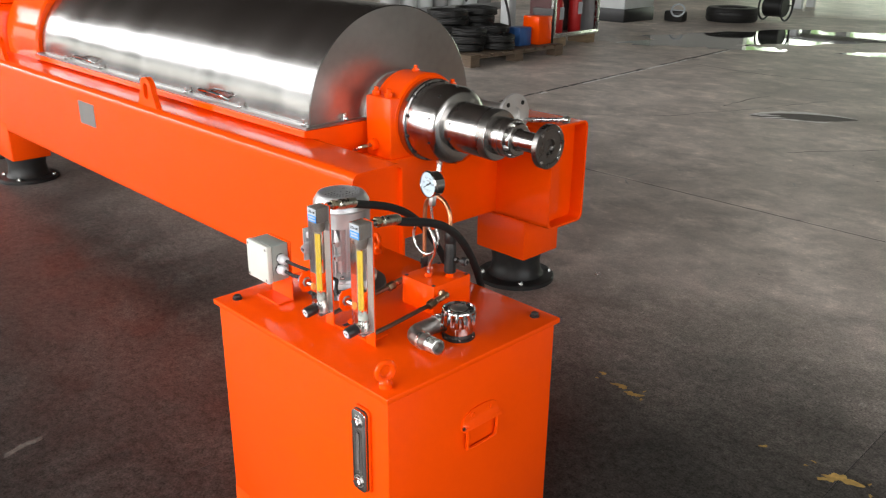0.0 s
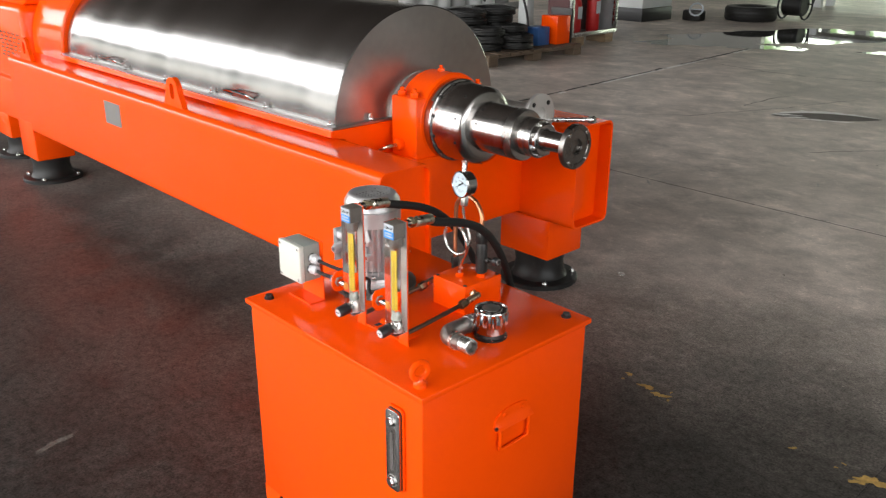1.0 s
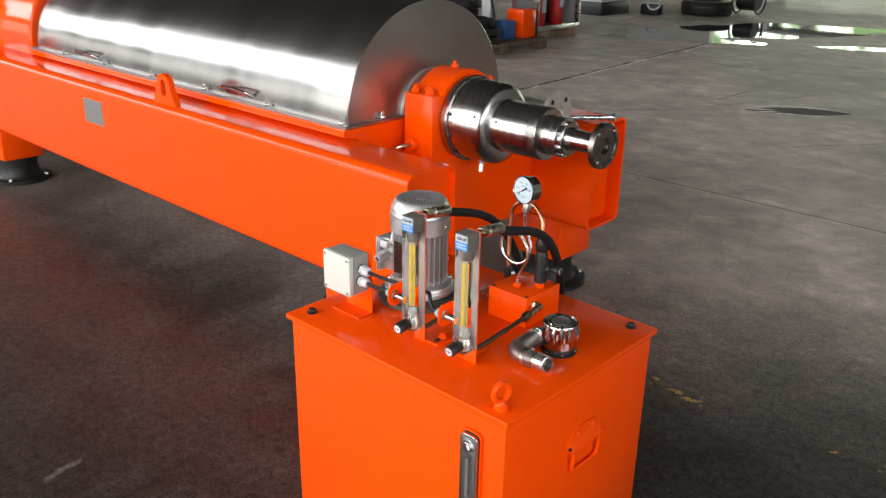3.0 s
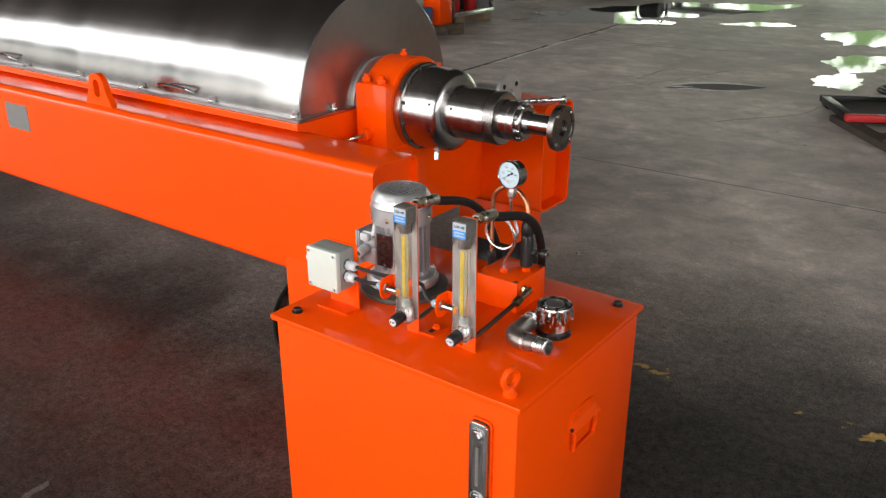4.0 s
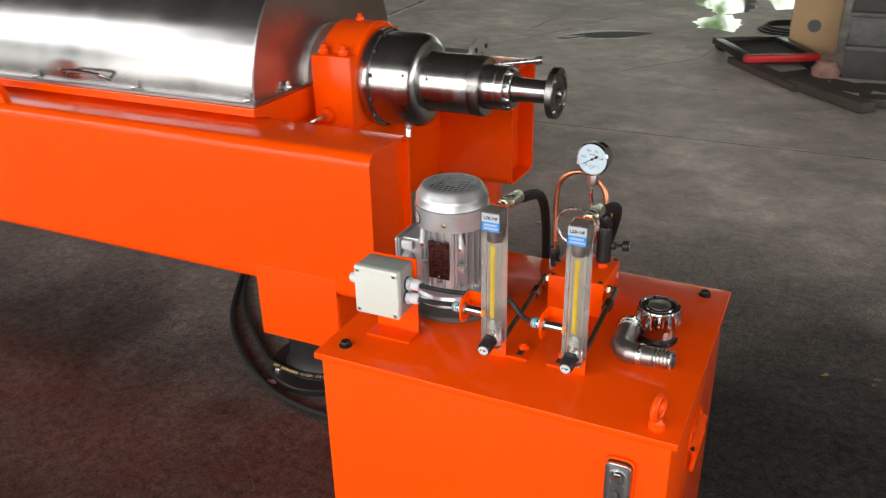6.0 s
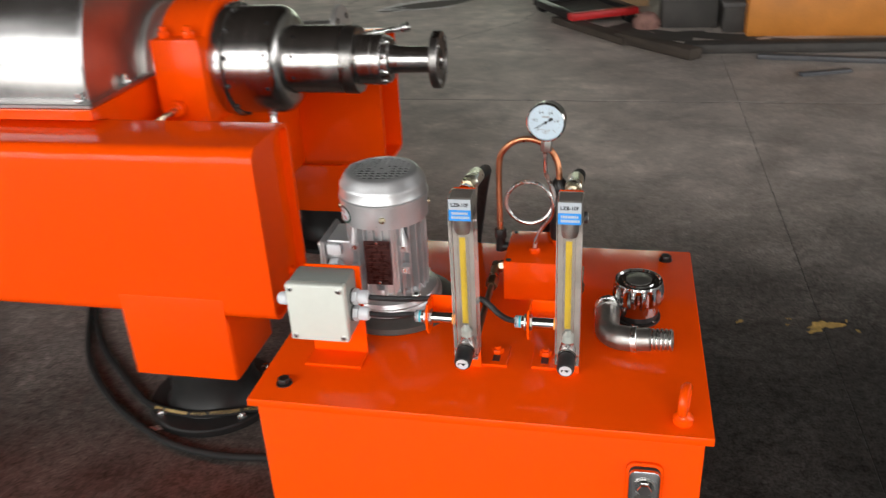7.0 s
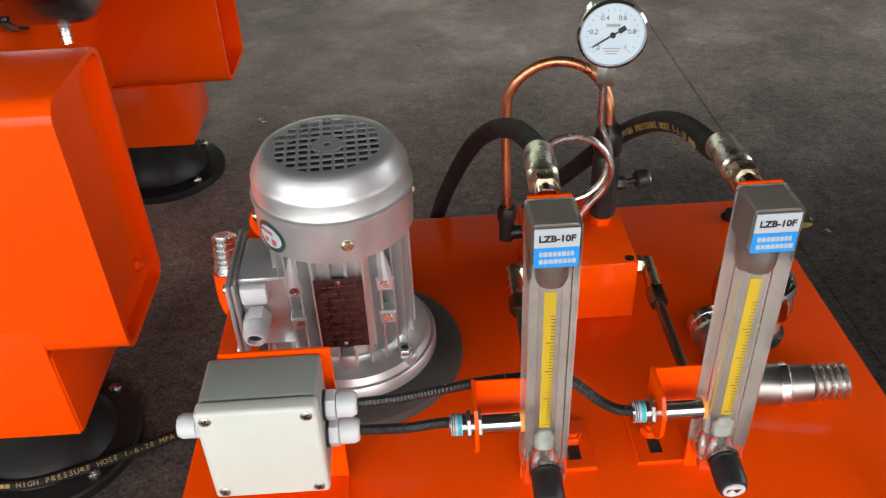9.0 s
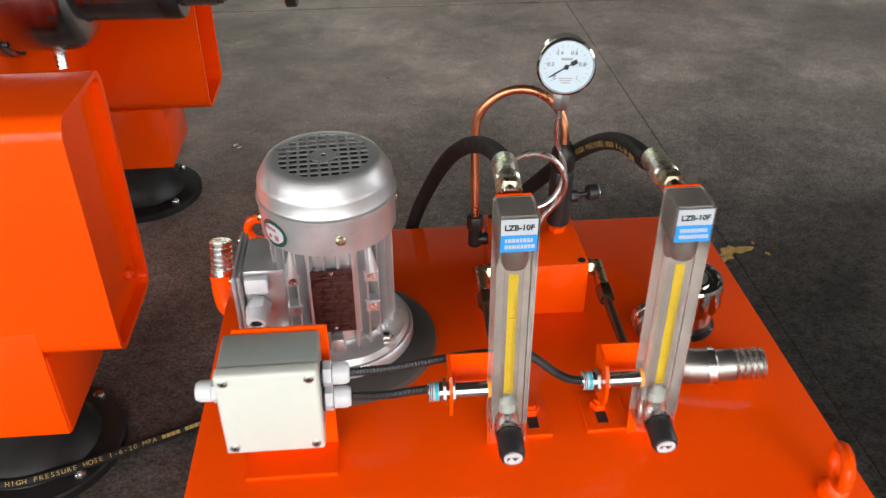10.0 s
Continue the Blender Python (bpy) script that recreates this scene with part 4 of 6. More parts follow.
dial = part("dial", lathe(B(), gz(0.0022), gz(1), [(0, 0.0279), (0.0004, 0.0279), (0.0004, 0)], 40), DIALFACE, case)
bm = B()
for k in range(21):
    a = math.radians(225 - 270 * k / 20)
    ln = 0.0042 if k % 4 == 0 else 0.0022
    r = 0.0235 - ln / 2
    obox(bm, gm @ Matrix.Translation((r * math.cos(a), r * math.sin(a), 0.0030)) @ pose(0, 0, 0, 0, 0, math.degrees(a)), ln, 0.0006, 0.0003)
for k in range(3):
    obox(bm, gm @ Matrix.Translation((0, -0.0125 - k * 0.0025, 0.0030)), 0.016 - 0.003 * k, 0.0009, 0.0003)
obox(bm, gm @ Matrix.Translation((0, 0.0085, 0.0030)), 0.012, 0.0026, 0.0003)
part("dial_marks", bm, MIDGREY, dial)
bm = B()
tmp = bpy.data.meshes.new("tmp")
for text, k in (("0", 0), ("0.2", 4), ("0.4", 8), ("0.6", 12), ("0.8", 16), ("1", 20)):
    a = math.radians(225 - 270 * k / 20)
    w = writing(text, 0.0062, gm @ Matrix.Translation((0.0168 * math.cos(a), 0.0168 * math.sin(a), 0.0030)), 0.0003)
    w.to_mesh(tmp)
    bm.from_mesh(tmp)
    w.free()
part("dial_figures", bm, DARKGREY, dial)
bm = B()
a = math.radians(212)
obox(bm, gm @ pose(0, 0, 0.0042, 0, 0, math.degrees(a)) @ Matrix.Translation((0.007, 0, 0)), 0.027, 0.0013, 0.0006)
obox(bm, gm @ pose(0, 0, 0.0042, 0, 0, math.degrees(a)) @ Matrix.Translation((-0.0095, 0, 0)), 0.007, 0.0048, 0.0006, 0.0002, 1)
rod(bm, gz(0.0035), gz(0.0058), 0.0024, 14)
part("needle", bm, INK, dial)

nv = thing("needle_valve", (-0.237, 0.408, 0.675), "black needle valve with side knob and bent copper tube", "valve")
part("valve_seat", rod(hexagon(B(), (-0.237, 0.408, 0.675), (-0.237, 0.408, 0.682), 0.011), (-0.237, 0.408, 0.68), (-0.237, 0.408, 0.69), 0.008), ORANGE, nv)
part("valve_body", lathe(B(), (-0.237, 0.408, 0.686), (-0.237, 0.406, 1), [(0, 0), (0, 0.012), (0.003, 0.0145), (0.070, 0.0145), (0.076, 0.0125), (0.080, 0.0150), (0.096, 0.0150), (0.104, 0.0135), (0.112, 0.008), (0.112, 0)], 20), BLACKSTEEL, nv)
st = part("valve_stem", rod(hexagon(B(), (-0.224, 0.410, 0.722), (-0.214, 0.411, 0.722), 0.0075), (-0.226, 0.410, 0.722), (-0.198, 0.414, 0.724), 0.0032, 12), BLACKSTEEL, nv)
part("valve_knob", lathe(B(), (-0.202, 0.4135, 0.724), (-0.188, 0.415, 0.7245), [(0, 0), (0, 0.0085), (0.002, 0.0105), (0.012, 0.0105), (0.014, 0.009), (0.014, 0)], 12), BLACK, nv)
part("knob_face", rod(B(), (-0.1882, 0.4150, 0.7245), (-0.1870, 0.4151, 0.7245), 0.0078), ZINC, nv)
part("knob_centre", rod(B(), (-0.1871, 0.4151, 0.7245), (-0.1864, 0.41515, 0.7245), 0.0045), BLACK, nv)
arch = [(-0.3405, 0.420, 0.690), (-0.3415, 0.421, 0.750), (-0.3415, 0.422, 0.800)]
for k in range(1, 8):
    a = math.radians(180 - k * 22.5)
    arch.append((-0.290 + 0.0525 * math.cos(a), 0.424 - 0.016 * k / 8, 0.808 + 0.056 * math.sin(a)))
arch += [(-0.2375, 0.407, 0.812), (-0.237, 0.406, 0.790)]
part("copper_tube", tube(B(), arch, 0.0052, 12, 8), COPPER, nv, "bent copper tube")
part("tube_nut", rod(hexagon(B(), (-0.3405, 0.420, 0.676), (-0.3405, 0.420, 0.694), 0.0105), (-0.3405, 0.420, 0.652), (-0.3405, 0.420, 0.676), 0.0085, 16), BLACKSTEEL, nv)
part("tube_elbow", rod(B(), (-0.3405, 0.420, 0.660), (-0.322, 0.420, 0.660), 0.008, 16), BLACKSTEEL, nv)

# ---- filler cap and hose elbow ----
cap = thing("filler_cap", (-0.100, 0.300, T), "chromed scalloped filler breather cap on the lid", "cap")
part("cap_base", lathe(B(), (-0.100, 0.300, T), (-0.100, 0.300, 1), [(0, 0), (0, 0.038), (0.004, 0.038), (0.006, 0.034), (0.014, 0.032), (0.014, 0)], 36), BLACKSTEEL, cap)
bm = B()
cx, cy, n = -0.100, 0.300, 112
rings = []
for h, r, wv in ((0.014, 0.030, 0), (0.014, 0.0335, 0), (0.031, 0.0335, 0), (0.033, 0.0362, 0.0022), (0.036, 0.0372, 0.0030), (0.058, 0.0372, 0.0030), (0.061, 0.0378, 0.0010), (0.066, 0.0385, 0), (0.0695, 0.0372, 0), (0.0700, 0.0345, 0), (0.0672, 0.0325, 0), (0.0668, 0.0265, 0), (0.0690, 0.0250, 0), (0.0695, 0.0215, 0)):
    rings.append([bm.verts.new((cx + (r + wv * max(-1.0, min(1.0, 2.2 * math.cos(14 * a)))) * math.cos(a), cy + (r + wv * max(-1.0, min(1.0, 2.2 * math.cos(14 * a)))) * math.sin(a), T + h)) for a in (2 * math.pi * k / n for k in range(n))])
for ra, rb in zip(rings, rings[1:]):
    for k in range(n):
        bm.faces.new((ra[k], ra[(k + 1) % n], rb[(k + 1) % n], rb[k]))
bm.faces.new(rings[-1])
ctop = part("cap_top", bm, CHROME, cap)
part("top_disc", lathe(B(), (cx, cy, T + 0.0685), (cx, cy, 1), [(0, 0.0205), (0.0014, 0.0205), (0.0018, 0.0195), (0.0018, 0)], 32), DARKCAST, ctop, "matt grey disc")
for k in range(6):
    a = math.radians(20 + 60 * k)
    x, y = cx + 0.0345 * math.cos(a), cy + 0.0345 * math.sin(a)
    part("cap_screw", lathe(B(), (x, y, T + 0.004), (x, y, 1), [(0, 0.003), (0.002, 0.003), (0.003, 0)], 10), ZINC, cap)

el = thing("pipe_elbow", (-0.146, 0.205, T), "grey cast steel hose elbow with ribbed tail lying on the lid", "pipe fitting")
bm = B()
pts = [(-0.1465, 0.290, 0.6235), (-0.1465, 0.255, 0.6235)]
for k in range(0, 7):
    a = math.radians(180 + k * 14.0)
    pts.append((-0.1215 + 0.025 * math.cos(a), 0.2235 + 0.026 * math.sin(a), 0.6235))
pts.append((-0.104, 0.1955, 0.6238))
tube(bm, pts, 0.0192, 24, 5)
part("bend", bm, DARKCAST, el)
part("collar", lathe(B(), (-0.1465, 0.270, 0.6235), (-0.1465, 0.30, 0.6235), [(0, 0.0185), (0.0, 0.0212), (0.006, 0.0212), (0.0065, 0.0202), (0.0105, 0.0202), (0.011, 0.0212), (0.020, 0.0212), (0.021, 0.0200), (0.021, 0.0150), (0.006, 0.0145), (0.006, 0)], 28), ZINC, el)
E0, E1 = Vector((-0.108, 0.1955, 0.6240)), Vector((-0.049, 0.1875, 0.6310))
part("shank", lathe(B(), E0, E1, [(-0.004, 0), (-0.004, 0.0192), (0.003, 0.0192), (0.004, 0.0176), (0.0275, 0.0176), (0.028, 0.0150), (0.060, 0.0150), (0.0605, 0.0122), (0.045, 0.0118), (0.045, 0)], 28), DARKCAST, el)
part("shank_ring", lathe(B(), E0, E1, [(-0.001, 0.0176), (-0.001, 0.0205), (0.007, 0.0205), (0.008, 0.0195), (0.008, 0.0170)], 28), ZINC, el)
ed = (E1 - E0).normalized()
for k in range(5):
    p = E0 + ed * (0.0285 + 0.0066 * k)
    part("rib", lathe(B(), p, E1 + ed, [(0, 0.0150), (0.0006, 0.0166), (0.0022, 0.0178), (0.0038, 0.0172), (0.0048, 0.0150)], 28), ZINC, el)

# outlet on the tank's side: orange elbow with a steel tail
ol = part("outlet_elbow", tube(B(), [(-0.640, 0.455, 0.545), (-0.665, 0.455, 0.545), (-0.674, 0.462, 0.556), (-0.676, 0.470, 0.592)], 0.0175, 18, 6), ORANGE, tank, "orange outlet elbow with steel hose tail")
prof, h = [(0, 0), (0, 0.0158), (0.010, 0.0158)], 0.011
for k in range(5):
    prof += [(h, 0.0132), (h + 0.0045, 0.0148), (h + 0.0060, 0.0148), (h + 0.0065, 0.0132)]
    h += 0.0075
prof += [(h, 0.013), (h, 0)]
part("steel_tail", lathe(B(), (-0.676, 0.470, 0.590), (-0.674, 0.485, 0.645), prof, 22), ZINC, ol)

# ---- decanter centrifuge ----
AY, AZ = 1.25, 0.787  # shaft line
dc = thing("decanter_centrifuge", (-2.5, AY, 0), "large orange decanter centrifuge with brushed stainless hood", "centrifuge")


def beam(y0, y1, x0, x1, deep):
    """A hollow box beam with rounded edges and a set-back end plate."""
    bm = B()
    z0, z1, r = 0.315, 0.745, 0.032

    def outline(e):
        out = []
        for cx, cz, a0 in ((y1 - r, z1 - r, 0), (y0 + r, z1 - r, 90), (y0 + r, z0 + r, 180), (y1 - r, z0 + r, 270)):
            rr = r - e
            for k in range(7):
                a = math.radians(a0 + 15 * k)
                out.append((cx + rr * math.cos(a), cz + rr * math.sin(a)))
        return out
    rings = []
    for x, e in ((x0, 0), (x1, 0), (x1, 0.010), (x1 - deep, 0.010)):
        rings.append([bm.verts.new((x, y, z)) for y, z in outline(e)])
    n = len(rings[0])
    for ra, rb in zip(rings, rings[1:]):
        for k in range(n):
            bm.faces.new((ra[k], ra[(k + 1) % n], rb[(k + 1) % n], rb[k]))
    bm.faces.new(rings[0])
    bm.faces.new(rings[-1])
    return part("beam", bm, ORANGE, dc)


b1 = beam(0.64, 0.86, -4.38, -0.905, 0.02)
b2 = beam(1.64, 1.870, -4.38, -0.905, 0.06)
bm = B()
box(bm, -1.36, -1.19, 0.858, 1.642, 0.335, 0.66, 0.006)
part("cross_beam", bm, ORANGE, dc)
part("end_bolt", rod(hexagon(B(), (-0.9252, 0.80, 0.373), (-0.915, 0.80, 0.373), 0.013), (-0.915, 0.80, 0.373), (-0.908, 0.80, 0.373), 0.007, 12), ORANGE, b1)
part("nameplate", box(B(), -3.012, -2.838, 0.6372, 0.6402, 0.567, 0.676, 0.0005, 1), GREYPLATE, b1, "small grey metal data plate")


def foot(x0, x1, y0, y1):
    f = part("foot_block", box(B(), x0, x1, y0, y1, 0.142, 0.318, 0.006), ORANGE, dc)
    if y0 < 0.7:
        part("front_plate", box(B(), x0 - 0.004, x1 - 0.004, 0.6392, 0.646, 0.144, 0.372, 0.0015, 2), ORANGE, f)
    x, y = (x0 + x1) / 2, (y0 + y1) / 2
    rm = part("rubber_mount", lathe(B(), (x, y, 0), (x, y, 1), [(0, 0), (0, 0.172), (0.016, 0.172), (0.020, 0.168), (0.024, 0.126), (0.040, 0.114), (0.090, 0.106), (0.134, 0.114), (0.142, 0.114), (0.142, 0)], 40), RUBBER, f, "black rubber vibration mount")
    for k in range(4):
        a = math.radians(-40 + 90 * k)
        px, py = x + 0.150 * math.cos(a), y + 0.150 * math.sin(a)
        part("mount_bolt", rod(hexagon(B(), (px, py, 0.018), (px, py, 0.030), 0.012), (px, py, 0.018), (px, py, 0.036), 0.006, 12), ZINC, rm)


foot(-1.30, -1.03, 0.642, 0.862)
foot(-1.31, -1.035, 1.652, 1.882)
foot(-4.38, -4.14, 0.642, 0.862)
foot(-4.38, -4.14, 1.64, 1.86)

# hood: half-round stainless cover with a flange, bolts, handles
HX0, HX1, HR_ = -3.93, -1.40, 0.415
bm = B()
rings = []
N, NX = 64, 56
for q in range(NX + 1):
    x = HX0 + (HX1 - HX0) * q / NX
    ring = []
    for k in range(N + 1):
        a = math.pi * k / N
        rr = HR_ + (0.0022 * noise.noise(Vector((x * 2.1, a * 2.4, 3.0))) + 0.0008 * noise.noise(Vector((x * 6.5, a * 5.0, 9.0)))) * min(1.0, q / 3, (NX - q) / 3)
        ring.append(bm.verts.new((x, AY - rr * math.cos(a), 0.789 + rr * 0.975 * math.sin(a))))
    rings.append(ring)
rings.append([bm.verts.new((HX1 + 0.003, AY - (HR_ - 0.004) * math.cos(math.pi * k / N), 0.789 + (HR_ - 0.004) * 0.975 * math.sin(math.pi * k / N))) for k in range(N + 1)])
for ra, rb in zip(rings, rings[1:]):
    for k in range(N):
        bm.faces.new((ra[k], ra[k + 1], rb[k + 1], rb[k]))
bm.faces.new(rings[0])
hood = part("hood", bm, STAINLESS, dc, "half-round brushed stainless hood")
bm = B()
prism(bm, [(AY - (HR_ - 0.004) * math.cos(math.pi * k / N), 0.789 + (HR_ - 0.004) * 0.975 * math.sin(math.pi * k / N)) for k in range(N + 1)],
      Matrix(((0, 0, 1, HX1 - 0.002), (1, 0, 0, 0), (0, 1, 0, 0), (0, 0, 0, 1))), 0.005)
part("hood_end", bm, DULLSTEEL, hood)
bm = B()
box(bm, HX0 - 0.02, HX1 + 0.025, AY - HR_ - 0.028, AY + HR_ + 0.028, 0.778, 0.789, 0.002, 1)
part("hood_flange", bm, DULLSTEEL, hood)
for k in range(7):
    x = -1.412 - k * 0.432
    part("hood_bolt", rod(hexagon(B(), (x, AY - HR_ - 0.014, 0.789), (x, AY - HR_ - 0.014, 0.797), 0.009), (x, AY - HR_ - 0.014, 0.789), (x, AY - HR_ - 0.014, 0.812), 0.0050, 12), CHROME, hood)
for y in (0.99, 1.50):
    part("hood_bolt", rod(hexagon(B(), (HX1 + 0.014, y, 0.789), (HX1 + 0.014, y, 0.800), 0.013), (HX1 + 0.014, y, 0.789), (HX1 + 0.014, y, 0.815), 0.008, 12), ZINC, hood)
for x in (-2.045, -3.325):
    y0 = AY - HR_ + 0.003
    part("hood_handle", tube(B(), [(x - 0.09, y0, 0.805), (x - 0.085, y0 - 0.03, 0.822), (x - 0.07, y0 - 0.042, 0.830), (x, y0 - 0.044, 0.832), (x + 0.07, y0 - 0.042, 0.830), (x + 0.085, y0 - 0.03, 0.822), (x + 0.09, y0, 0.805)], 0.006, 10, 5), CHROME, hood)
# lower casing under the hood
bm = B()
prism(bm, [(AY - 0.455, 0.755), (AY - 0.455, 0.778), (AY + 0.455, 0.778), (AY + 0.455, 0.755), (AY + 0.39, 0.74), (AY + 0.30, 0.45), (AY - 0.30, 0.45), (AY - 0.39, 0.74)],
      Matrix(((0, 0, 1, HX0 - 0.03), (1, 0, 0, 0), (0, 1, 0, 0), (0, 0, 0, 1))), HX1 + 0.03 - HX0 + 0.03)
part("lower_casing", bm, ORANGE, dc)


def lug(x, y):
    """A lifting lug: a plate with sloping flanks, a round head and a slotted hole through it."""
    n, outer, inner = 40, [], []
    for k in range(n):
        a = 2 * math.pi * k / n
        c, d = math.cos(a), math.sin(a)
        inner.append((0.019 * c, 0.066 + (0.015 if d > 0 else -0.015) + 0.019 * d))
        if d >= -0.12:
            outer.append((0.050 * c, 0.078 + 0.046 * d))
        else:
            f = min(1.0, (-d - 0.12) / 0.50)
            outer.append((max(-0.085, min(0.085, (0.050 + 0.035 * f) * (1 if c > 0 else -1) if abs(c) > 0.62 else 0.137 * c)), 0.0725 * (1 - f)))
    bm = B()
    rows = [[bm.verts.new((x + u, y + dy, 0.744 + v)) for u, v in ring] for ring, dy in ((outer, -0.012), (inner, -0.012), (inner, 0.012), (outer, 0.012))]
    for ra, rb in zip(rows, rows[1:] + rows[:1]):
        for k in range(n):
            bm.faces.new((ra[k], ra[(k + 1) % n], rb[(k + 1) % n], rb[k]))
    part("lifting_lug", bm, ORANGE, b1)


lug(-2.322, 0.674)
lug(-4.13, 0.674)

# bearing housing
bh = part("bearing_housing", box(B(), -1.345, -1.205, AY - 0.19, AY + 0.19, 0.655, 0.885, 0.008), ORANGE, dc)
bm = B()
lathe(bm, (-1.340, AY, AZ), (0, AY, AZ), [(0, 0.10), (0, 0.168), (0.008, 0.174), (0.128, 0.174), (0.136, 0.168), (0.136, 0)], 56)
part("bearing_cap", bm, ORANGE, bh)
for y in (AY - 0.165, AY + 0.165):
    for x in (-1.31, -1.24):
        part("cap_bolt", rod(hexagon(B(), (x, y, 0.885), (x, y, 0.902), 0.016), (x, y, 0.885), (x, y, 0.915), 0.009, 12), ORANGE, bh)
part("grease_plug", rod(hexagon(B(), (-1.274, AY, 0.958), (-1.274, AY, 0.970), 0.014), (-1.274, AY, 0.968), (-1.274, AY, 0.982), 0.007, 12), ORANGE, bh)
part("side_boss", rod(B(), (-1.29, AY - 0.19, 0.705), (-1.29, AY - 0.215, 0.705), 0.022, 20, 0.003), ORANGE, bh)
part("side_pin", tube(B(), [(-1.29, AY - 0.21, 0.705), (-1.295, AY - 0.245, 0.703), (-1.32, AY - 0.262, 0.690), (-1.345, AY - 0.262, 0.672)], 0.007, 10, 5), BRASS, bh)
part("neck_ring", lathe(B(), (-1.40, AY, AZ), (0, AY, AZ), [(0, 0.15), (0.002, 0.158), (0.018, 0.158), (0.020, 0.13), (0.06, 0.12), (0.06, 0)], 48), SATINSTEEL, bh)

# gearbox and shaft
gb = part("gearbox", lathe(B(), (-1.205, AY, AZ), (0, AY, AZ), [(0, 0), (0, 0.153), (0.003, 0.156), (0.030, 0.156), (0.034, 0.153), (0.036, 0.146), (0.150, 0.145), (0.168, 0.138), (0.178, 0.126), (0.182, 0.112), (0.182, 0.0)], 64), MACHINED, dc, "polished steel gearbox with stepped drum")
part("gearbox_neck", lathe(B(), (-1.03, AY, AZ), (0, AY, AZ), [(0, 0.095), (0.012, 0.0915), (0.190, 0.0905), (0.196, 0.087), (0.198, 0.070), (0.198, 0)], 56), MACHINED, gb)
part("dark_band", lathe(B(), (-0.872, AY, AZ), (0, AY, AZ), [(0, 0.0908), (0.001, 0.0916), (0.030, 0.0916), (0.036, 0.089), (0.0365, 0.07)], 56), DARKSTEEL, gb)
part("coupling", lathe(B(), (-0.834, AY, AZ), (0, AY, AZ), [(0, 0.066), (0.001, 0.068), (0.040, 0.068), (0.042, 0.066), (0.046, 0.066), (0.048, 0.068), (0.066, 0.068), (0.068, 0.066), (0.068, 0.058), (0.085, 0.058), (0.088, 0.054), (0.088, 0.040), (0.108, 0.036), (0.108, 0)], 48), MACHINED, gb)
for k in range(8):
    a = math.radians(22.5 + 45 * k)
    y, z = AY + 0.055 * math.cos(a), AZ + 0.055 * math.sin(a)
    part("coupling_bolt", rod(hexagon(B(), (-0.766, y, z), (-0.755, y, z), 0.010), (-0.766, y, z), (-0.748, y, z), 0.0055, 10), ZINC, gb)
part("shaft", lathe(B(), (-0.735, AY, AZ), (0, AY, AZ), [(0, 0), (0, 0.036), (0.108, 0.034), (0.108, 0)], 40), MACHINED, gb)
part("end_flange", lathe(B(), (-0.632, AY, AZ), (0, AY, AZ), [(0, 0), (0, 0.074), (0.002, 0.076), (0.020, 0.076), (0.022, 0.074), (0.022, 0.060), (0.019, 0.058), (0.019, 0.028), (0.010, 0.026), (0.010, 0)], 48), DARKSTEEL, gb, "dark turned end flange")
for k in range(4):
    a = math.radians(45 + 90 * k)
    y, z = AY + 0.064 * math.cos(a), AZ + 0.064 * math.sin(a)
    part("flange_bolt", rod(B(), (-0.611, y, z), (-0.607, y, z), 0.007, 14, 0.001), ZINC, gb)
for k in range(12):
    a = math.radians(15 + 30 * k)
    y, z = AY + 0.1465 * math.cos(a), AZ + 0.1465 * math.sin(a)
    part("drum_screw", rod(B(), (-1.171, y, z), (-1.160, y, z), 0.0065, 10, 0.001), BLACKSTEEL, gb)
for k in range(10):
    a = math.radians(18 + 36 * k)
    for x, r in ((-1.055, 0.1445), (-1.00, 0.0905)):
        p = Vector((x, AY + r * math.cos(a), AZ + r * math.sin(a)))
        d = Vector((0, math.cos(a), math.sin(a)))
        part("set_screw", rod(B(), p - d * 0.002, p + d * 0.0012, 0.0055, 10), BLACKSTEEL, gb)
prof, h = [(0, 0), (0, 0.014), (0.018, 0.014), (0.019, 0.009)], 0.020
for k in range(4):
    prof += [(h, 0.0095), (h + 0.007, 0.0115), (h + 0.0072, 0.0095)]
    h += 0.008
part("drain_nipple", lathe(B(), (-1.09, AY - 0.045, 0.665), (-1.09, AY - 0.055, 0.60), prof + [(h, 0)], 16), ZINC, dc, "small chrome drain nipple")

# feed pipe with flange, lever
fp = part("feed_pipe", rod(B(), (-1.21, 1.455, 0.812), (-0.955, 1.455, 0.814), 0.036, 28), SATINSTEEL, dc, "short bright steel pipe with bolted flange")
part("pipe_flange", lathe(B(), (-0.960, 1.455, 0.814), (0, 1.455, 0.834), [(0, 0.030), (0, 0.080), (0.014, 0.080), (0.014, 0.030), (0.002, 0.028), (0.002, 0)], 44), SATINSTEEL, fp)
for k in range(4):
    a = math.radians(45 + 90 * k)
    part("flange_hole", rod(B(), (-0.9465, 1.455 + 0.058 * math.cos(a), 0.815 + 0.058 * math.sin(a)), (-0.9445, 1.455 + 0.058 * math.cos(a), 0.815 + 0.058 * math.sin(a)), 0.009, 12), BLACKSTEEL, fp)
lv = part("lever", rod(B(), (-0.985, 1.50, 0.782), (-0.79, 1.556, 0.806), 0.0085, 14), ZINC, dc, "steel lever with ball end")
part("lever_ball", lathe(B(), (-0.795, 1.5545, 0.8055), (-0.76, 1.565, 0.81), [(-0.004, 0.008), (0, 0.0135), (0.018, 0.0145), (0.024, 0.012), (0.024, 0)], 18), ZINC, lv)

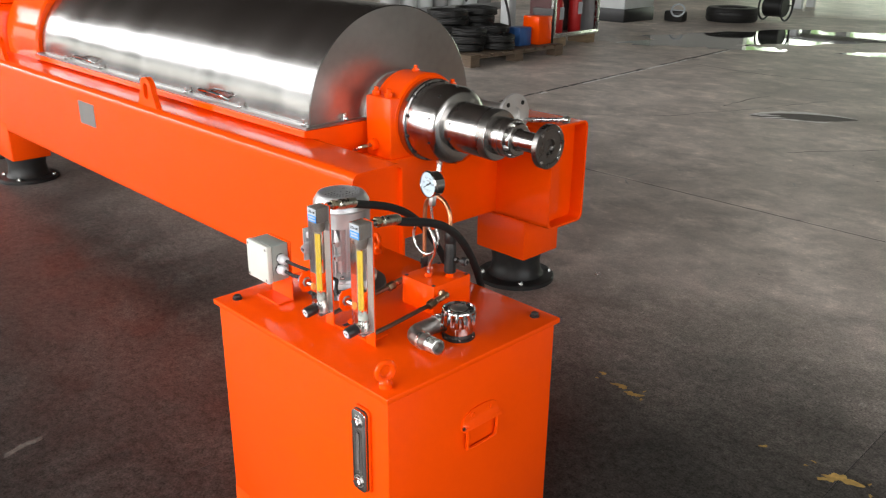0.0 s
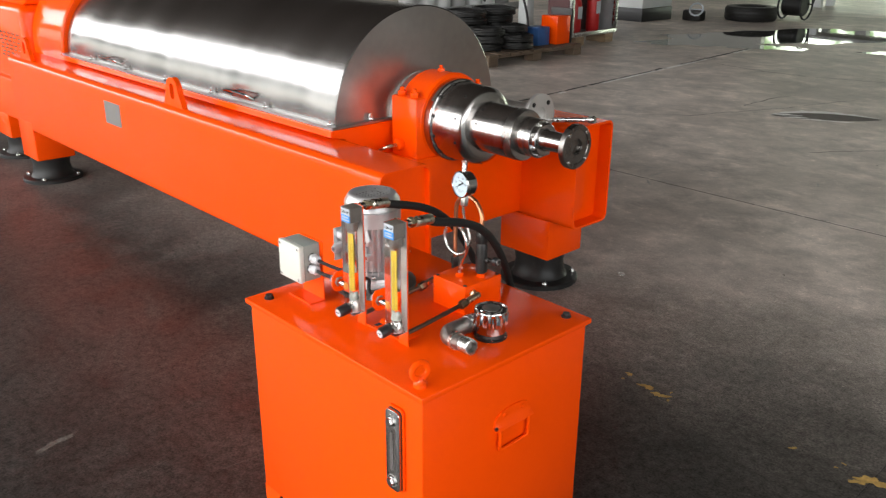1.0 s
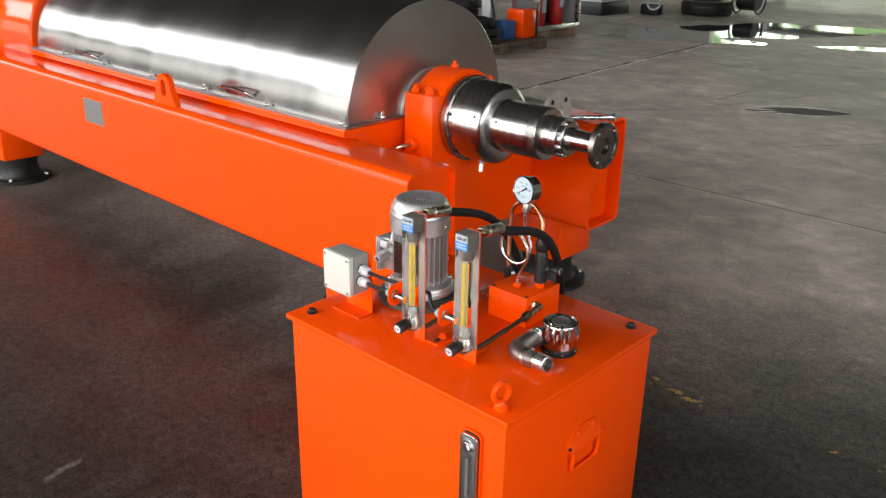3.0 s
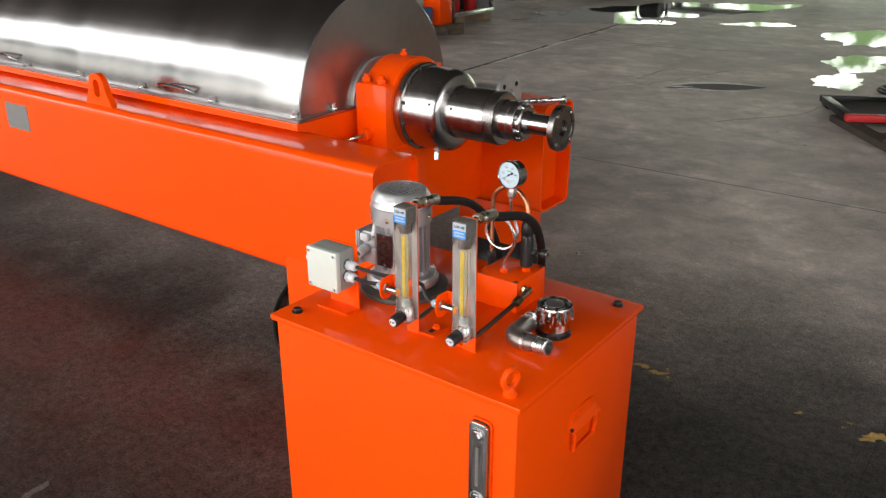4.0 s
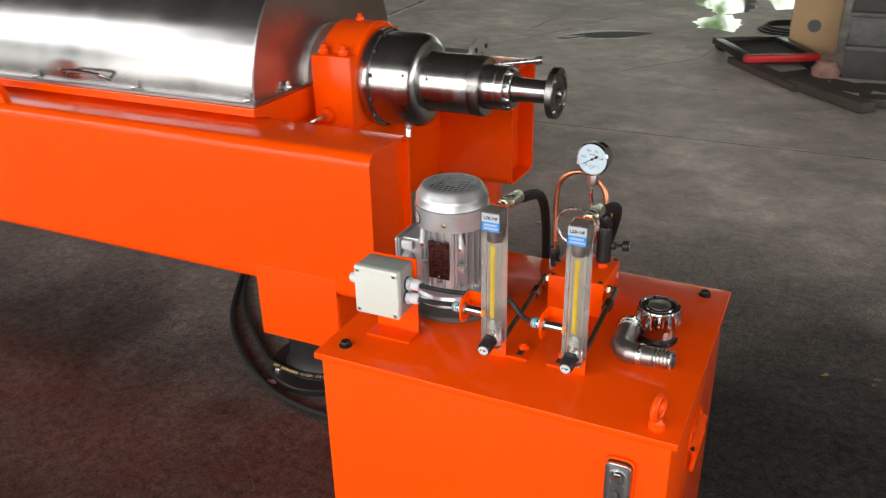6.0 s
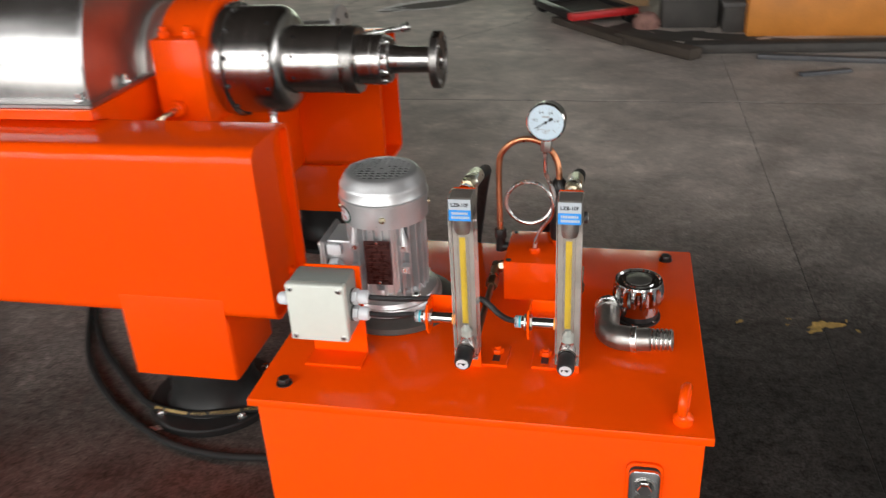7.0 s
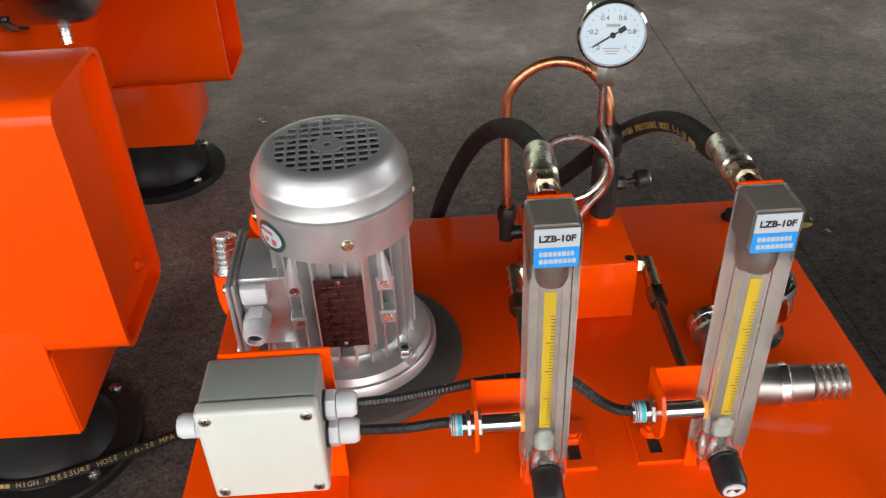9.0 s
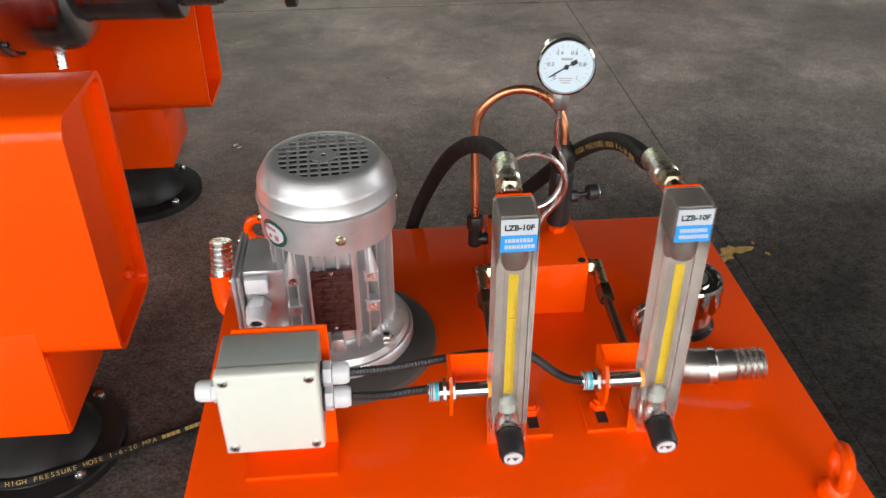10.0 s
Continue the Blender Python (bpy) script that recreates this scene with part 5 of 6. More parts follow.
# belt guard and drive end
bg = part("belt_guard", lathe(B(), (-4.42, AY, 0.80), (0, AY, 0.80), [(0, 0), (0, 0.43), (0.01, 0.44), (0.46, 0.44), (0.47, 0.43), (0.47, 0)], 56), ORANGE, dc)
dr = part("drive_cover", box(B(), -5.45, -4.43, 0.76, 1.74, 0.30, 1.02, 0.05, 3), ORANGE, dc)
for r in range(7):
    for c in range(5):
        part("vent_slot", box(B(), -4.86 + c * 0.078 + 0.02 * (r % 2), -4.81 + c * 0.078 + 0.02 * (r % 2), 0.7575, 0.7602, 0.690 + r * 0.024, 0.699 + r * 0.024, 0.001, 1), BLACK, dr)
part("drive_roof", prism(B(), [(0.80, 1.02), (1.70, 1.02), (1.50, 1.30), (1.00, 1.30)], Matrix(((0, 0, 1, -5.40), (1, 0, 0, 0), (0, 1, 0, 0), (0, 0, 0, 1))), 0.95, 0.01), ORANGE, dr)
part("rear_frame", box(B(), -5.70, -4.302, 0.72, 1.78, 0.30, 0.56, 0.008), ORANGE, dc)
foot(-5.12, -4.86, 0.722, 0.96)

# ---- floor marks ----


def stain(cx, cy, r, mat, seed, label, squash=1.0, turn=0.0):
    random.seed(seed)
    n = 44
    bm = B()
    c = bm.verts.new((cx, cy, 0.0012))
    ring = []
    ph = [random.uniform(0, 6.28) for _ in range(4)]
    for k in range(n):
        a = 2 * math.pi * k / n
        rr = r * max(0.2, 0.62 + 0.22 * math.sin(2 * a + ph[0]) + 0.15 * math.sin(3 * a + ph[1]) + 0.10 * math.sin(7 * a + ph[2]) + random.uniform(-0.08, 0.08))
        x, y = rr * math.cos(a), rr * squash * math.sin(a)
        ring.append(bm.verts.new((cx + x * math.cos(turn) - y * math.sin(turn), cy + x * math.sin(turn) + y * math.cos(turn), 0.0006)))
    for k in range(n):
        bm.faces.new((c, ring[k], ring[(k + 1) % n]))
    return whole("paint_stain", bm, mat, label, "stain", "floor stains")


for k, (x, y, r) in enumerate(((-0.279, 1.291, 0.036), (-0.216, 1.275, 0.038), (-0.370, 1.320, 0.022), (0.232, 1.305, 0.018), (0.465, 1.312, 0.062), (0.432, 1.276, 0.028))):
    stain(x, y, r, OCHRE, 40 + k, "ochre paint splash dried on the concrete floor", 0.6, 0.5)
random.seed(77)
for cx_, cy_ in ((-0.27, 1.29), (0.46, 1.315)):
    for k in range(5):
        stain(cx_ + random.uniform(-0.11, 0.11), cy_ + random.uniform(-0.05, 0.05), random.uniform(0.005, 0.012), OCHRE, 90 + k, "small ochre paint fleck dried on the concrete floor", 0.7, random.uniform(0, 3))
ring = ring_torus(B(), Matrix.Translation((-0.93, 2.06, 0.0016)), 0.014, 0.0018, 22, 6)
whole("washer", ring, ZINC, "small steel washer lying on the concrete floor", "washer")
stain(-1.31, -0.32, 0.075, SCUFF, 60, "pale scuff on the concrete floor", 0.35, 1.83)

# sunken drain cover: a dark lens of grime under a thin pale lip, broken into streaks on its near side
mh = thing("drain_cover", (-1.79, 6.22, 0), "dark sunken drain cover with pale broken lip", "drain cover", kind="structure")
random.seed(21)
TIPA, TIPB = Vector((-2.15, 5.93)), Vector((-1.42, 6.44))
ALONG = TIPB - TIPA
ACROSS = Vector((-ALONG.y, ALONG.x)).normalized()


def lens(f, side, bulge):
    """A point on the arc between the cover's two tips; f runs from 0 to 1."""
    p = TIPA + ALONG * f + ACROSS * side * bulge * math.sin(math.pi * f) ** 0.75
    return p.x, p.y


bm = B()
rim_far = [lens(k / 24, 1, 0.165 * random.uniform(0.96, 1.03)) for k in range(25)]
rim_near = [lens(k / 24, -1, 0.135 * random.uniform(0.86, 1.06)) for k in range(1, 24)]
bm.faces.new([bm.verts.new((x, y, 0.0010)) for x, y in rim_far + rim_near[::-1]])
part("cover", bm, DRAIN, mh)
for f0, f1, wide in ((0.0, 0.47, 0.13), (0.46, 0.86, 0.11), (0.85, 1.0, 0.09)):
    bm = B()
    n_ = 14
    fs = [f0 + (f1 - f0) * k / n_ for k in range(n_ + 1)]
    low = [lens(f, 1, 0.160) for f in fs]
    high = [lens(f, 1, 0.164 + wide * random.uniform(0.6, 1.1)) for f in fs]
    bm.faces.new([bm.verts.new((x, y, 0.0016)) for x, y in high + low[::-1]])
    part("lip", bm, LIME, mh)
for f, b, ln, wide in ((0.04, 0.03, 0.26, 0.075), (0.10, -0.06, 0.24, 0.060), (0.24, -0.115, 0.20, 0.050), (0.34, -0.150, 0.24, 0.055), (0.50, -0.170, 0.22, 0.070)):
    bm = B()
    p = TIPA + ALONG * f + ACROSS * b
    d = ALONG * ln
    up = [p + d * k / 6 + ACROSS * wide * random.uniform(0.2, 0.6) * math.sin(math.pi * (k + 0.3) / 6.6) for k in range(7)]
    dn = [p + d * k / 6 - ACROSS * wide * random.uniform(0.2, 0.6) * math.sin(math.pi * (k + 0.3) / 6.6) for k in range(7)]
    bm.faces.new([bm.verts.new((q.x, q.y, 0.0020)) for q in up + dn[::-1]])
    part("streak", bm, LIME, mh)

# long worn joint across the hall: broken dark filler with pale, scraped lips
ej = thing("expansion_joint", (-4.1, 7, 0), "long worn floor joint with broken dark filler", "floor joint", kind="structure")
random.seed(8)
y = 3.6
while y < 12.5:
    ln = random.uniform(0.10, 0.42)
    for mat, off, w, keep, nm in ((JOINT, 0.0, random.uniform(0.016, 0.040), 0.93, "filler"), (LIME, 0.028, random.uniform(0.014, 0.045), 0.85 if y > 6.0 else 0.25, "scraped_lip")):
        if random.random() < keep:
            ya, yb = y + random.uniform(0, 0.03), y + ln
            xa, xb = -3.60 - 0.078 * ya + off, -3.60 - 0.078 * yb + off
            bm = B()
            n_ = 5
            ups = [(xa + (xb - xa) * k / n_ - w * random.uniform(0.5, 1), ya + (yb - ya) * k / n_) for k in range(n_ + 1)]
            downs = [(xa + (xb - xa) * k / n_ + w * random.uniform(0.5, 1), ya + (yb - ya) * k / n_) for k in range(n_ + 1)]
            bm.faces.new([bm.verts.new((px, py, 0.0009)) for px, py in ups[::-1] + downs])
            part(nm, bm, mat, ej)
    y += ln + random.uniform(0, 0.02)


random.seed(31)
x = -1.9
while x < 2.4:
    ln = random.uniform(0.03, 0.16)
    if random.random() < 0.55:
        w, side = random.uniform(0.004, 0.012), random.choice((-1, 1))
        out = [(x, 3.49 + side * 0.008), (x + ln, 3.49 + side * 0.008), (x + ln * 0.8, 3.49 + side * (0.008 + w)), (x + ln * 0.3, 3.49 + side * (0.008 + w * 0.7))]
        bm = B()
        bm.faces.new([bm.verts.new((px, py, 0.0008)) for px, py in out])
        part("chipped_lip", bm, random.choice((PALESCUFF, CRACK)), floor)
    x += ln + random.uniform(0, 0.08)


def puddle(cx, cy, rx, ry, turn, seed, z):
    """A puddle with a ragged shore; turn is in degrees."""
    random.seed(seed)
    n = 110
    bm = B()
    ph = [random.uniform(0, 6.28) for _ in range(6)]
    vs = []
    c, d = math.cos(radians(turn)), math.sin(radians(turn))
    for k in range(n):
        a = 2 * math.pi * k / n
        w = 1 + 0.10 * math.sin(2 * a + ph[0]) + 0.10 * math.sin(3 * a + ph[1]) + 0.09 * math.sin(5 * a + ph[2]) + 0.07 * math.sin(9 * a + ph[3]) + 0.05 * math.sin(17 * a + ph[4]) + random.uniform(-0.025, 0.025)
        u, v = rx * w * math.cos(a), ry * w * math.sin(a)
        vs.append(bm.verts.new((cx + u * c - v * d, cy + u * d + v * c, z)))
    bm.faces.new(vs)
    return whole("puddle", bm, WATER, "shallow still puddle of water on the concrete floor", "puddle", "puddles")


for k, (cx_, cy_, rx, ry, turn, seed) in enumerate(((-4.55, 11.55, 2.15, 0.92, 60, 3), (-4.45, 10.05, 0.62, 0.30, 20, 7), (-2.80, 10.8, 0.45, 0.22, 40, 17),
                                                    (-1.35, 10.3, 0.42, 0.85, 0, 13), (-1.05, 8.25, 0.30, 0.55, 0, 19), (-0.98, 7.12, 0.20, 0.42, 0, 11), (-0.45, 8.6, 0.25, 0.50, 0, 23))):
    puddle(cx_, cy_, rx, ry, turn, seed, 0.0012 + 0.0002 * k)

# scuffs and scratches
stain(-1.267, 0.603, 0.040, LIME, 61, "pale scrap of paper on the concrete floor", 0.40, 0.45)
stain(-1.056, 0.798, 0.022, CHALK, 62, "grey scrap of paper on the concrete floor", 0.8, 0.2)
for k, (x, y, r) in enumerate(((-1.86, 3.74, 0.09), (-1.76, 3.60, 0.10), (-1.69, 3.42, 0.08), (-1.60, 3.95, 0.09), (-1.46, 3.84, 0.06), (-0.95, 4.15, 0.07))):
    stain(x, y, r, PALESCUFF, 120 + k, "thin pale scrape on the concrete floor", 0.13, 0.6 + 0.9 * k)
for k, (x, y, r) in enumerate(((-3.35, 8.05, 0.05), (-3.28, 8.45, 0.06), (-0.62, 4.62, 0.018), (-0.88, 4.9, 0.012), (0.30, 1.02, 0.012), (-0.42, 2.6, 0.010))):
    stain(x, y, r, CHALK if k < 2 else JOINT, 140 + k, "small crumb of litter on the concrete floor", 0.6, 0.4 * k)


for xa, ya, xb, yb in ((-0.849, -0.012, -0.833, 0.111), (-0.99, -0.20, -1.00, -0.11), (-1.33, 0.15, -1.30, 0.23), (-1.02, 0.19, -1.08, 0.25)):
    m = Matrix.Translation(((xa + xb) / 2, (ya + yb) / 2, 0.0004)) @ pose(0, 0, 0, 0, 0, math.degrees(math.atan2(yb - ya, xb - xa)))
    whole("scratch", obox(B(), m, math.hypot(xb - xa, yb - ya), 0.0022, 0.0004), SCUFF, "thin pale scratch in the concrete floor", "scratch", "floor scratches")


def crack(pts, w, seed):
    """A thin wandering crack through the given floor points."""
    random.seed(seed)
    line = []
    for (xa, ya), (xb, yb) in zip(pts, pts[1:]):
        n = max(2, int(math.hypot(xb - xa, yb - ya) / 0.09))
        line += [(xa + (xb - xa) * k / n + random.uniform(-0.014, 0.014), ya + (yb - ya) * k / n + random.uniform(-0.014, 0.014)) for k in range(n)]
    d = Vector((pts[-1][1] - pts[0][1], pts[0][0] - pts[-1][0])).normalized()
    up, down = [], []
    for x, y in line:
        h = w * random.uniform(0.25, 1.0)
        up.append((x + d.x * h, y + d.y * h, 0.0007))
        down.append((x - d.x * h, y - d.y * h, 0.0007))
    bm = B()
    va, vb = [bm.verts.new(p) for p in up], [bm.verts.new(p) for p in down]
    for k in range(len(va) - 1):
        bm.faces.new((va[k], va[k + 1], vb[k + 1], vb[k]))
    whole("floor_crack", bm, CRACK, "thin dark crack wandering across the concrete floor", "crack", "floor cracks")


crack([(-3.95, 8.25), (-3.3, 8.12), (-2.76, 8.15), (-2.05, 8.42)], 0.010, 3)
crack([(-2.49, 6.15), (-2.50, 6.6), (-2.42, 7.0)], 0.008, 4)
crack([(-3.3, 4.7), (-2.6, 5.4), (-2.2, 6.3), (-1.9, 7.3)], 0.006, 5)
crack([(-1.35, 4.9), (-0.9, 5.5), (-0.75, 6.4)], 0.006, 6)


def bar(name, p0, p1, w, h, mat, label, category, group=""):
    """A loose squared bar lying along the floor."""
    a, b = Vector(p0), Vector(p1)
    d = b - a
    m = Matrix.Translation((a + b) / 2 + Vector((0, 0, h / 2))) @ d.to_track_quat("X", "Z").to_matrix().to_4x4()
    return whole(name, obox(B(), m, d.length, w, h, min(w, h) * 0.22, 2), mat, label, category, group)


# ---- things lying by the east side ----
GRIMEFILM = material("floor_grime", (0.060, 0.053, 0.046), 0.7, vary=0.5, scale=9, fine=70)
GRIMY = material("grimy_grey_brown", (0.050, 0.045, 0.040), 0.7, vary=0.45, scale=7, dirt=(0.04, 0.034, 0.03), dirt_at=0.52)
GRIMYPALE = material("grimy_pale_grey", (0.10, 0.095, 0.09), 0.65, vary=0.4, scale=9, dirt=(0.06, 0.05, 0.045), dirt_at=0.55)
bar("timber_beam", (-0.62, 5.48, 0), (-0.10, 4.76, 0), 0.12, 0.05, DARKWOOD, "old dark brown timber beam lying on the floor", "timber")
bar("timber_beam", (-0.16, 4.86, 0), (0.30, 4.36, 0), 0.11, 0.07, DARKWOOD, "old dark brown timber beam lying on the floor", "timber")
bar("timber_beam", (0.24, 4.56, 0), (2.6, 4.68, 0), 0.14, 0.06, GRIMY, "grey weathered beam lying on the floor", "timber")
bar("board", (0.66, 4.40, 0), (2.5, 4.12, 0), 0.06, 0.03, DARKGREY, "thin dark board lying on the floor", "board")
bar("board", (0.84, 4.00, 0), (1.12, 4.10, 0), 0.05, 0.02, DARKGREY, "short dark offcut lying on the floor", "board")
for k, (x, y, r, sq) in enumerate(((0.25, 5.02, 0.62, 0.45), (0.95, 4.80, 0.60, 0.35), (-0.10, 5.25, 0.40, 0.6))):
    stain(x, y, r, GRIMEFILM, 200 + k, "dark grimy patch on the concrete floor under the clutter", sq, -0.25)
rj = thing("transport_skate", (-0.44, 5.68, 0), "low red steel machine trolley frame on the floor", "trolley")
tm = pose(-0.44, 5.68, 0, 0, 0, 28)
for nm, cx, cy, sx, sy in (("side_rail", 0, -0.33, 0.54, 0.07), ("side_rail", 0, 0.33, 0.54, 0.07), ("end_rail", -0.24, 0, 0.07, 0.60), ("end_rail", 0.24, 0, 0.07, 0.60)):
    part(nm, obox(B(), tm @ Matrix.Translation((cx, cy, 0.080)), sx, sy, 0.05, 0.008), RED if cy < 0 else BLACKSTEEL, rj)
for cx, cy in ((-0.2, -0.33), (0.2, -0.33), (-0.2, 0.33), (0.2, 0.33)):
    p = tm @ Vector((cx, cy, 0.045))
    part("roller", rod(B(), p - tm.to_3x3() @ Vector((0, 0.03, 0)), p + tm.to_3x3() @ Vector((0, 0.03, 0)), 0.045, 18), BLACKSTEEL, rj)
part("pad_plate", obox(B(), tm @ Matrix.Translation((0, 0, 0.066)), 0.40, 0.56, 0.014), GRIMY, rj)
cb = thing("cardboard_box", (-0.12, 6.25, 0), "closed brown cardboard carton with a dark mark", "box")
part("carton", box(B(), -0.30, 0.05, 6.06, 6.45, 0.0, 0.46, 0.006), CARD, cb)
part("printed_mark", lathe(B(), (-0.13, 6.0595, 0.20), (-0.13, 5, 0.20), [(0, 0.05), (0.001, 0.05), (0.001, 0)], 12), DARKGREY, cb)
for k, (x0, x1, y0, y1, z0, z1, mt) in enumerate(((0.12, 0.50, 5.25, 5.75, 0, 0.22, GRIMY), (0.12, 0.50, 5.27, 5.77, 0.222, 0.44, GRIMYPALE), (0.12, 0.50, 5.28, 5.77, 0.442, 0.66, GRIMY), (0.52, 0.80, 5.10, 5.5, 0, 0.20, GRIMY), (0.54, 0.95, 5.5, 5.9, 0, 0.62, GRIMYPALE))):
    c = thing("storage_crate", ((x0 + x1) / 2, (y0 + y1) / 2, z0), "grey plastic storage crate in a stack", "crate", "stacked crates")
    part("crate_body", box(B(), x0, x1, y0, y1, z0, z1 - 0.03, 0.008), mt, c)
    part("crate_rim", box(B(), x0 - 0.01, x1 + 0.01, y0 - 0.01, y1 + 0.01, z1 - 0.03, z1, 0.006), GRIMYPALE, c)
oc = thing("orange_crate", (1.1, 5.15, 0), "orange painted steel crate on the floor", "crate")
part("crate_body", box(B(), 0.66, 1.75, 4.98, 5.5, 0.0, 0.30, 0.008), material("dull_orange", (0.55, 0.20, 0.03), 0.5, vary=0.2, scale=5), oc)
part("crate_rim", box(B(), 0.65, 1.76, 4.97, 5.51, 0.30, 0.33, 0.006), GRIMYPALE, oc)
whole("rag", lathe(B(), (0.02, 5.28, 0), (0.02, 5.28, 1), [(0, 0), (0, 0.09), (0.05, 0.10), (0.10, 0.06), (0.115, 0)], 9), material("pink_rag", (0.30, 0.16, 0.13), 0.9, vary=0.3, scale=20), "crumpled pinkish cleaning rag on the floor", "rag")
for k in range(3):
    whole("cable_coil", ring_torus(B(), Matrix.Translation((-0.35 + 0.02 * k, 6.9, 0.012 + 0.02 * k)), 0.26 - 0.01 * k, 0.010, 32, 6), BLACK, "loop of black cable on the floor", "cable", "cable loops")
bl = thing("blue_pump", (0.0, 12.6, 0), "dark blue pump set standing on the floor", "pump")
part("skid", box(B(), -0.6, 0.7, 12.3, 12.9, 0.0, 0.10, 0.01), BLACKSTEEL, bl)
part("pump_body", box(B(), -0.5, 0.1, 12.35, 12.85, 0.10, 0.50, 0.05, 3), BLUEPAINT, bl)
part("pump_motor", rod(B(), (0.1, 12.6, 0.32), (0.65, 12.6, 0.32), 0.19, 28, 0.02), BLUEPAINT, bl)

# ---- things in the background beyond the machine ----
pl = thing("pallet", (-6.05, 6.8, 0), "worn wooden pallet carrying black coils", "pallet")
for k in range(9):
    y = 5.98 + k * 0.19
    part("deck_board", box(B(), -6.62, -5.50, y, y + 0.15, 0.112, 0.134, 0.003, 1), DARKPALLET, pl)
for x in (-6.57, -6.06, -5.60):
    part("bearer", box(B(), x - 0.05, x + 0.10, 5.98, 7.65, 0.090, 0.111, 0.002, 1), DARKPALLET, pl)
    for y in (5.98, 6.74, 7.50):
        part("pallet_block", box(B(), x - 0.05, x + 0.10, y, y + 0.15, 0.0, 0.089, 0.004, 1), DARKPALLET, pl)
random.seed(12)
for x, y, n_, r in ((-5.85, 6.25, 3, 0.20), (-6.25, 6.35, 5, 0.24), (-5.95, 6.72, 3, 0.23), (-6.3, 6.85, 5, 0.26), (-5.75, 6.62, 2, 0.22)):
    for k in range(n_):
        cx_, cy_ = x + random.uniform(-0.04, 0.04), y + random.uniform(-0.04, 0.04)
        pts = []
        for q in range(8 * 14):
            a, turn_ = 2 * math.pi * q / 14, q / 14
            rr = r - 0.026 * (0.5 - 0.5 * math.cos(math.pi * turn_)) + random.uniform(-0.004, 0.004)
            pts.append((cx_ + rr * math.cos(a), cy_ + rr * math.sin(a), 0.149 + k * 0.086 + 0.0088 * turn_ + random.uniform(-0.004, 0.004)))
        bm = tube(B(), pts, 0.0120, 6, 2)
        whole("hose_coil", bm, RUBBER, "black rubber hose coil stacked on the pallet", "hose", "coils on the pallet")
whole("cable", tube(B(), [(-6.1, 6.5, 0.66), (-6.05, 6.55, 0.80), (-6.0, 6.75, 0.85), (-5.95, 6.95, 0.78), (-5.9, 7.05, 0.50), (-5.85, 7.05, 0.15)], 0.015, 8, 8), BLACK, "black cable looping over the coils", "cable")
for x0, y0, w, h, mt, lab in ((-5.90, 7.02, 0.22, 0.22, BLUEPAINT, "small blue tool box on the pallet"), (-5.88, 7.30, 0.26, 0.34, ORANGE, "small orange machine part on the pallet")):
    whole("tool_box", box(B(), x0, x0 + w, y0, y0 + w, 0.134, 0.134 + h, 0.015), mt, lab, "box")
whole("frame_stand", box(B(), -5.95, -5.62, 7.57, 7.60, 0.134, 0.55, 0.004), BLACKSTEEL, "thin black steel frame on the pallet", "frame")
for k in range(7):
    y = 6.75 + k * 0.30
    whole("plastic_pipe", rod(B(), (-7.75, y, 0), (-7.75, y, 2.4), 0.135, 28, 0.01), LIGHTGREY if k % 3 else MIDGREY, "thick grey pipe standing upright", "pipe", "upright pipes")
rl = thing("pipe_rail", (-7.45, 7.4, 0), "grey horizontal steel guard rail on posts", "rail")
part("rail_bar", rod(B(), (-7.45, 6.0, 0.42), (-7.45, 8.8, 0.42), 0.05, 16), MIDGREY, rl)
for y in (6.1, 7.4, 8.7):
    part("rail_post", box(B(), -7.48, -7.42, y - 0.03, y + 0.03, 0, 0.40, 0.003), MIDGREY, rl)
whole("steel_post", box(B(), -6.9, -6.75, 8.02, 8.17, 0, 2.4, 0.006), LIGHTGREY, "pale square steel post", "post")
fc = thing("extinguisher_cabinet", (-6.15, 8.55, 0), "steel framed glass cabinet with two fire extinguishers", "cabinet")
part("back", box(B(), -6.40, -6.37, 8.05, 9.08, 0.12, 1.10), material("maroon_panel", (0.09, 0.035, 0.035), 0.5, vary=0.2, scale=6), fc)
part("side_panel", box(B(), -6.37, -6.04, 8.05, 8.08, 0.12, 1.10), material("maroon_side", (0.10, 0.04, 0.04), 0.5, vary=0.2, scale=6), fc)
part("side_panel", box(B(), -6.37, -6.04, 9.05, 9.08, 0.12, 1.10), MIDGREY, fc)
part("bottom", box(B(), -6.37, -6.04, 8.08, 9.05, 0.12, 0.15), MIDGREY, fc)
for y0, y1, z0, z1 in ((8.05, 9.08, 0.12, 0.18), (8.05, 9.08, 1.04, 1.10), (8.05, 8.12, 0.18, 1.04), (9.01, 9.08, 0.18, 1.04)):
    part("front_frame", box(B(), -6.04, -6.0, y0, y1, z0, z1, 0.004), ZINC, fc)
for y in (8.20, 8.85):
    part("support_block", box(B(), -6.35, -6.02, y, y + 0.18, 0.0, 0.12, 0.004), WOOD, fc)
